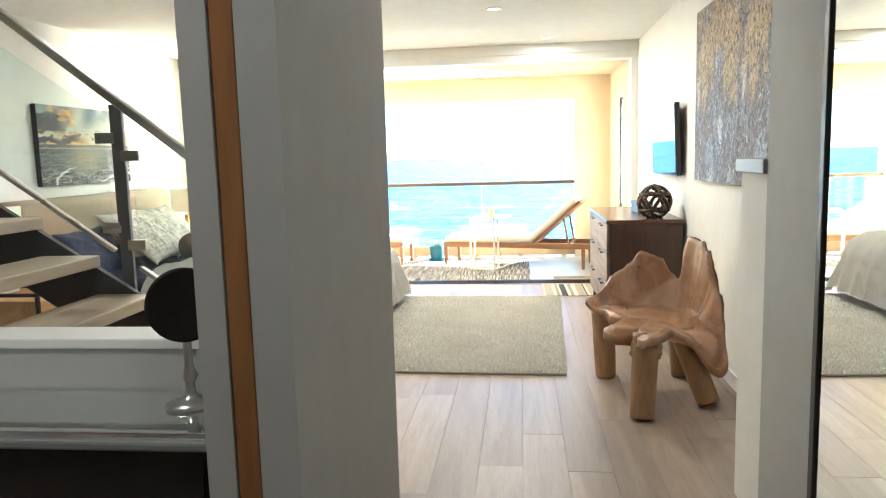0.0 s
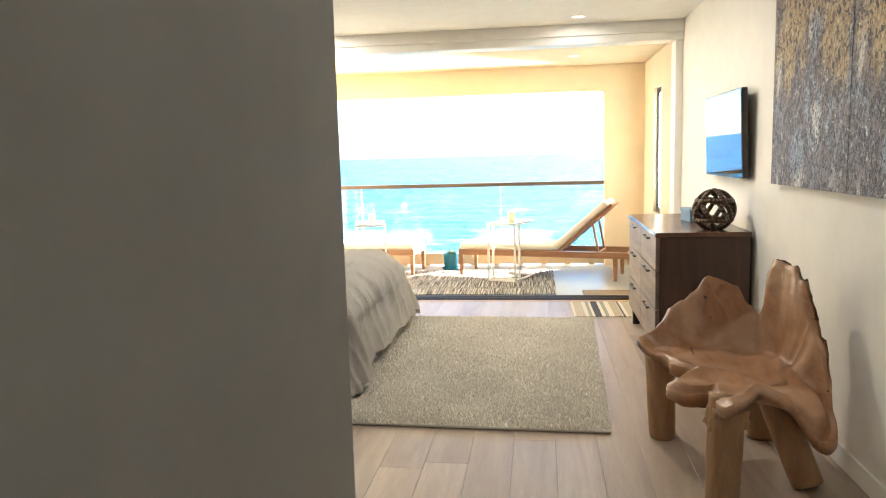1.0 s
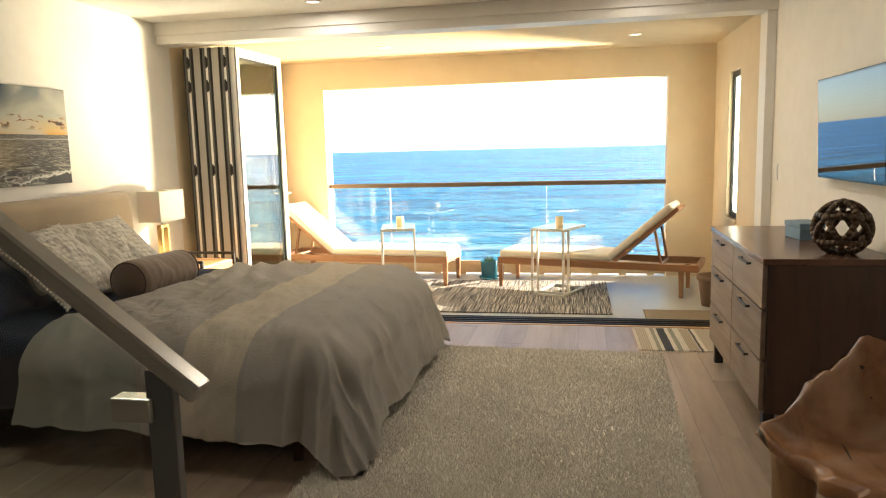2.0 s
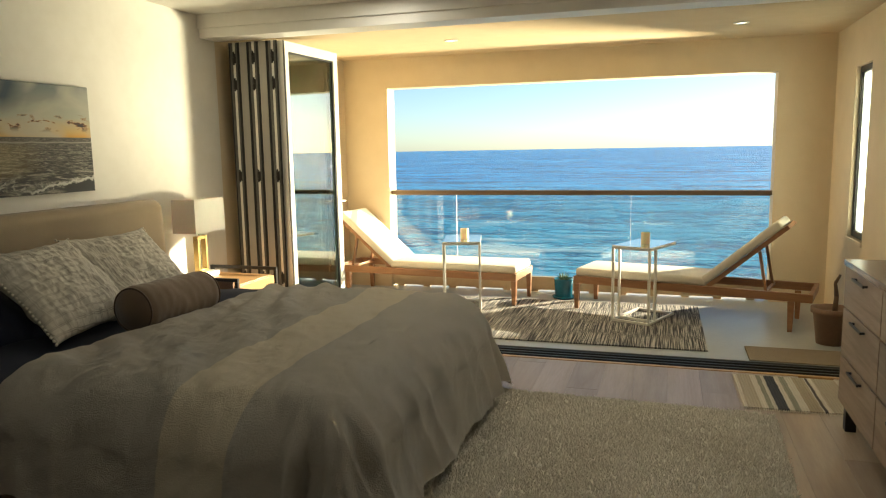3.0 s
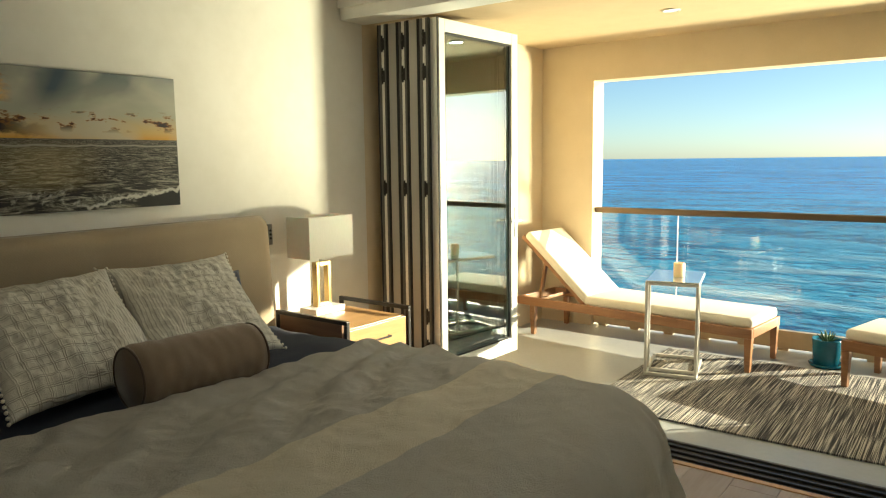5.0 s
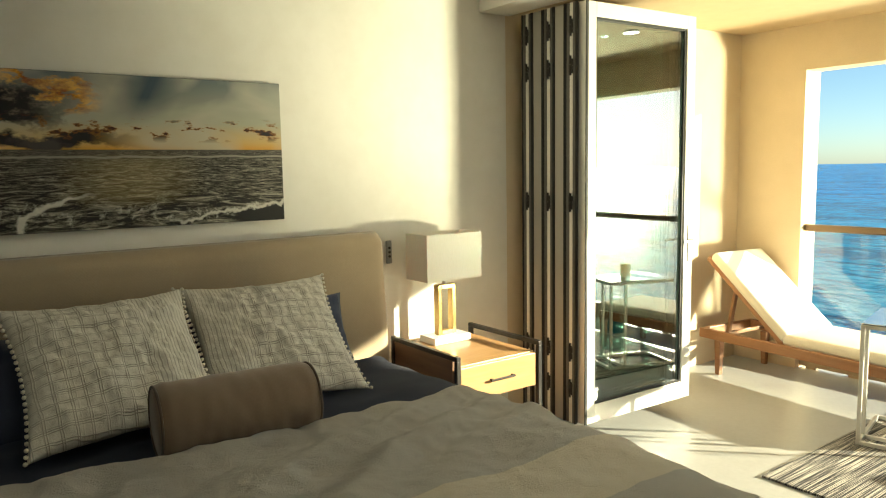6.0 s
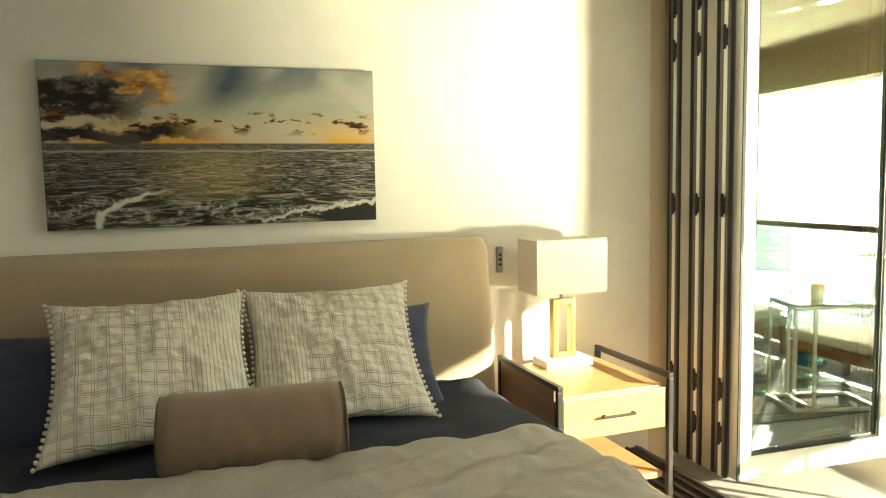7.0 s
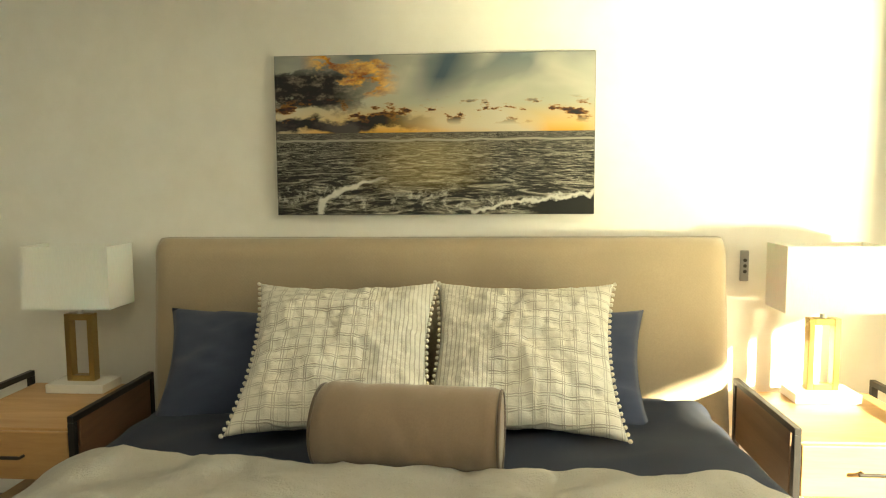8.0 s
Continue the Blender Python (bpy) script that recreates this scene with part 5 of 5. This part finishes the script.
mat = tagged(part("striped_mat", box(B(), -0.31, 0.31, -0.29, 0.29, 0.0005, 0.011, 0.003), "mat_weave", None, "", False, pose(0.632, 7.345, 0, 0, 0, 1)), "cream cotton mat with dark stripes", "mat")
bm = B()
for k in range(70):
    for s in (-1, 1):
        x = -0.305 + 0.61 * k / 69
        rod(bm, (x, s * 0.289, 0.006), (x + random.uniform(-0.006, 0.006), s * (0.289 + random.uniform(0.015, 0.028)), 0.003), 0.0022, 0.001, 5)
tagged(part("fringe", bm, "cushion", mat, "knotted cream fringe"), kind="stuff")
tagged(part("doormat", box(B(), -0.34, 0.34, -0.187, 0.187, 0.0005, 0.014, 0.004), "coir", None, "", False, pose(0.82, 8.465, DECK)), "flat tan coir doormat on the balcony", "doormat")


# ---- ceiling lights ----
def downlight(x, y, z):
    dl = thing("ceiling_light", pose(x, y, z), "round recessed white ceiling light", "ceiling light", "recessed lights")
    part("rim", lathe(B(), [(0.060, -0.001), (0.060, -0.007), (0.050, -0.010), (0.046, -0.002)], 32), "plastic", dl, "", True)
    part("diffuser", lathe(B(), [(0.0455, -0.001), (0.0455, -0.003), (0.02, -0.0035)], 24), "lens", dl)


# the last four fixtures are unseen too, added with their fill lamps
for x, y, z, watts in DOWNLIGHTS:
    downlight(x, y, z)


# ---- stairs beside the hall ----
ST_X, ST_Y0, ST_Y1, RUN, RISE, COUNT = -0.78, 2.58, 3.46, 0.262, 0.184, 10
stair = thing("staircase", pose(0, 0, 0), "open-riser staircase with pale oak treads", "staircase")
for k in range(COUNT):
    x1, z1 = ST_X - RUN * k, RISE * (k + 1)
    part("tread", box(B(), x1 - 0.29, x1, ST_Y0 + 0.0, ST_Y1, z1 - 0.055, z1, 0.006), "tread", stair)
for y in (ST_Y1 + 0.003,):
    bm = B()
    a, b = (ST_X + 0.04, -0.02), (ST_X - RUN * COUNT, RISE * COUNT)
    pts = [(a[0], 0.0), (a[0] - 0.30, 0.0), (b[0] - 0.0, b[1] - 0.30), (b[0] - 0.0, b[1] + 0.02), (a[0], 0.14)]
    lo_, hi_ = [bm.verts.new((x, y, z)) for x, z in pts], [bm.verts.new((x, y + 0.03, z)) for x, z in pts]
    bm.faces.new(lo_), bm.faces.new(list(reversed(hi_)))
    for k in range(len(pts)):
        bm.faces.new((lo_[k], lo_[(k + 1) % len(pts)], hi_[(k + 1) % len(pts)], hi_[k]))
    part("stringer", bm, "grey_steel", stair, "grey painted steel stringer")
guard = thing("stair_railing", pose(0, 0, 0), "glass stair railing with steel posts and handrail", "railing")
GY, SLOPE = 3.545, RISE / RUN


def along(x, up):
    """Height over the stair's nosing line."""
    return (ST_X - x) * SLOPE + RISE + up


def rail_line(x):
    """Height of the handrail's middle."""
    return 0.885 + 0.784 * (-0.784 - x)


part("rail", bar(B(), (-0.784, GY, rail_line(-0.784)), (-3.2, GY, rail_line(-3.2)), 0.055, 0.04, 0.006), "steel", guard, "brushed steel handrail")
posts = (-0.87, -1.74, -2.72)
for x in posts:
    part("post", box(B(), x - 0.03, x + 0.03, GY - 0.012, GY + 0.012, along(x, -0.24) if x < -1 else 0.0, rail_line(x) - 0.021, 0.003), "post_grey", guard)
for a, b in zip(posts, posts[1:]):
    bm = B()
    a1, b1 = a - 0.06, b + 0.06
    pts = [(a1, along(a1, 0.06)), (b1, along(b1, 0.06)), (b1, along(b1, 0.66)), (a1, along(a1, 0.66))]
    lo_, hi_ = [bm.verts.new((x, GY - 0.006, z)) for x, z in pts], [bm.verts.new((x, GY + 0.006, z)) for x, z in pts]
    bm.faces.new(lo_), bm.faces.new(list(reversed(hi_)))
    for k in range(4):
        bm.faces.new((lo_[k], lo_[(k + 1) % 4], hi_[(k + 1) % 4], hi_[k]))
    pane = part("pane", bm, "glass", guard)
    for x in (a1, b1):
        for up in (0.14, 0.56):
            part("clamp", box(B(), x - 0.045, x + 0.045, GY - 0.022, GY + 0.022, along(x, up) - 0.025, along(x, up) + 0.025, 0.004), "steel", guard)
    part("bottom_rail", bar(B(), (a1, GY, along(a1, 0.03)), (b1, GY, along(b1, 0.03)), 0.03, 0.02, 0.003), "steel", guard)

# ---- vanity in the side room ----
low = structure("half_wall_bath", box(B(), -2.26, -0.413, 1.87, 1.97, -0.1, 0.908), "shaded_hall_wall", "white painted half wall behind the vanity", "wall")
part("ledge", box(B(), -2.26, -0.413, 1.86, 1.985, 0.9085, 0.933, 0.004), "trim", low, "white painted ledge")
van = thing("vanity", pose(0, 0, 0), "black lacquered vanity with a mirrored top", "vanity")
part("body", box(B(), -1.75, -0.50, 1.62, 1.865, 0.0, 0.775, 0.004), "black_gloss", van)
part("top", box(B(), -1.78, -0.475, 1.605, 1.866, 0.7965, 0.810, 0.003), "mirror", van, "mirrored glass top")
part("edge", box(B(), -1.79, -0.465, 1.592, 1.866, 0.7755, 0.796, 0.006), "grey_cap", van, "silver edge moulding")
mir = thing("vanity_mirror", pose(-0.585, 1.765, 0.8105), "round tilting vanity mirror on a turned stand", "mirror")
part("stand", lathe(B(), [(0.052, 0.0), (0.054, 0.006), (0.030, 0.014), (0.012, 0.024), (0.010, 0.05), (0.018, 0.066), (0.010, 0.085), (0.009, 0.142), (0.013, 0.152)], 24), "steel", mir, "", True)
bm = B()
lathe(bm, [(0.005, -0.012), (0.066, -0.010), (0.078, -0.004), (0.080, 0.003), (0.074, 0.006), (0.070, 0.004)], 36)
bm.transform(Matrix.Translation((0, 0, 0.222)) @ pose(0, 0, 0, 80, 0, 20))
part("glass", bm, "bowl_dark", mir, "dark bronze mirror back", True)

# ---- oak planks ----
floor = structure("floor", box(B(), LEFT, 1.42, -1.3, 7.70, -0.0135, -0.0125), "gap", "wide pale oak plank floor", "floor")
rnd = random.Random(3)
x = LEFT + 0.002
while x < 1.40:
    w = 0.190
    y = -1.3 - rnd.uniform(0.2, 1.6)
    while y < 7.70:
        length = rnd.choice((1.2, 1.5, 1.8, 2.1))
        y0, y1 = max(y, -1.298), min(y + length, 7.698)
        if y1 - y0 > 0.05:
            x1 = min(x + w, 1.418)
            bm = B()
            dz = rnd.uniform(-0.0006, 0.0006)
            box(bm, x + 0.0004, x1 - 0.0004, y0 + 0.0004, y1 - 0.0004, -0.012, dz, 0.0009, 1)
            part("plank", bm, "oak_floor", floor)
        y += length
    x += w
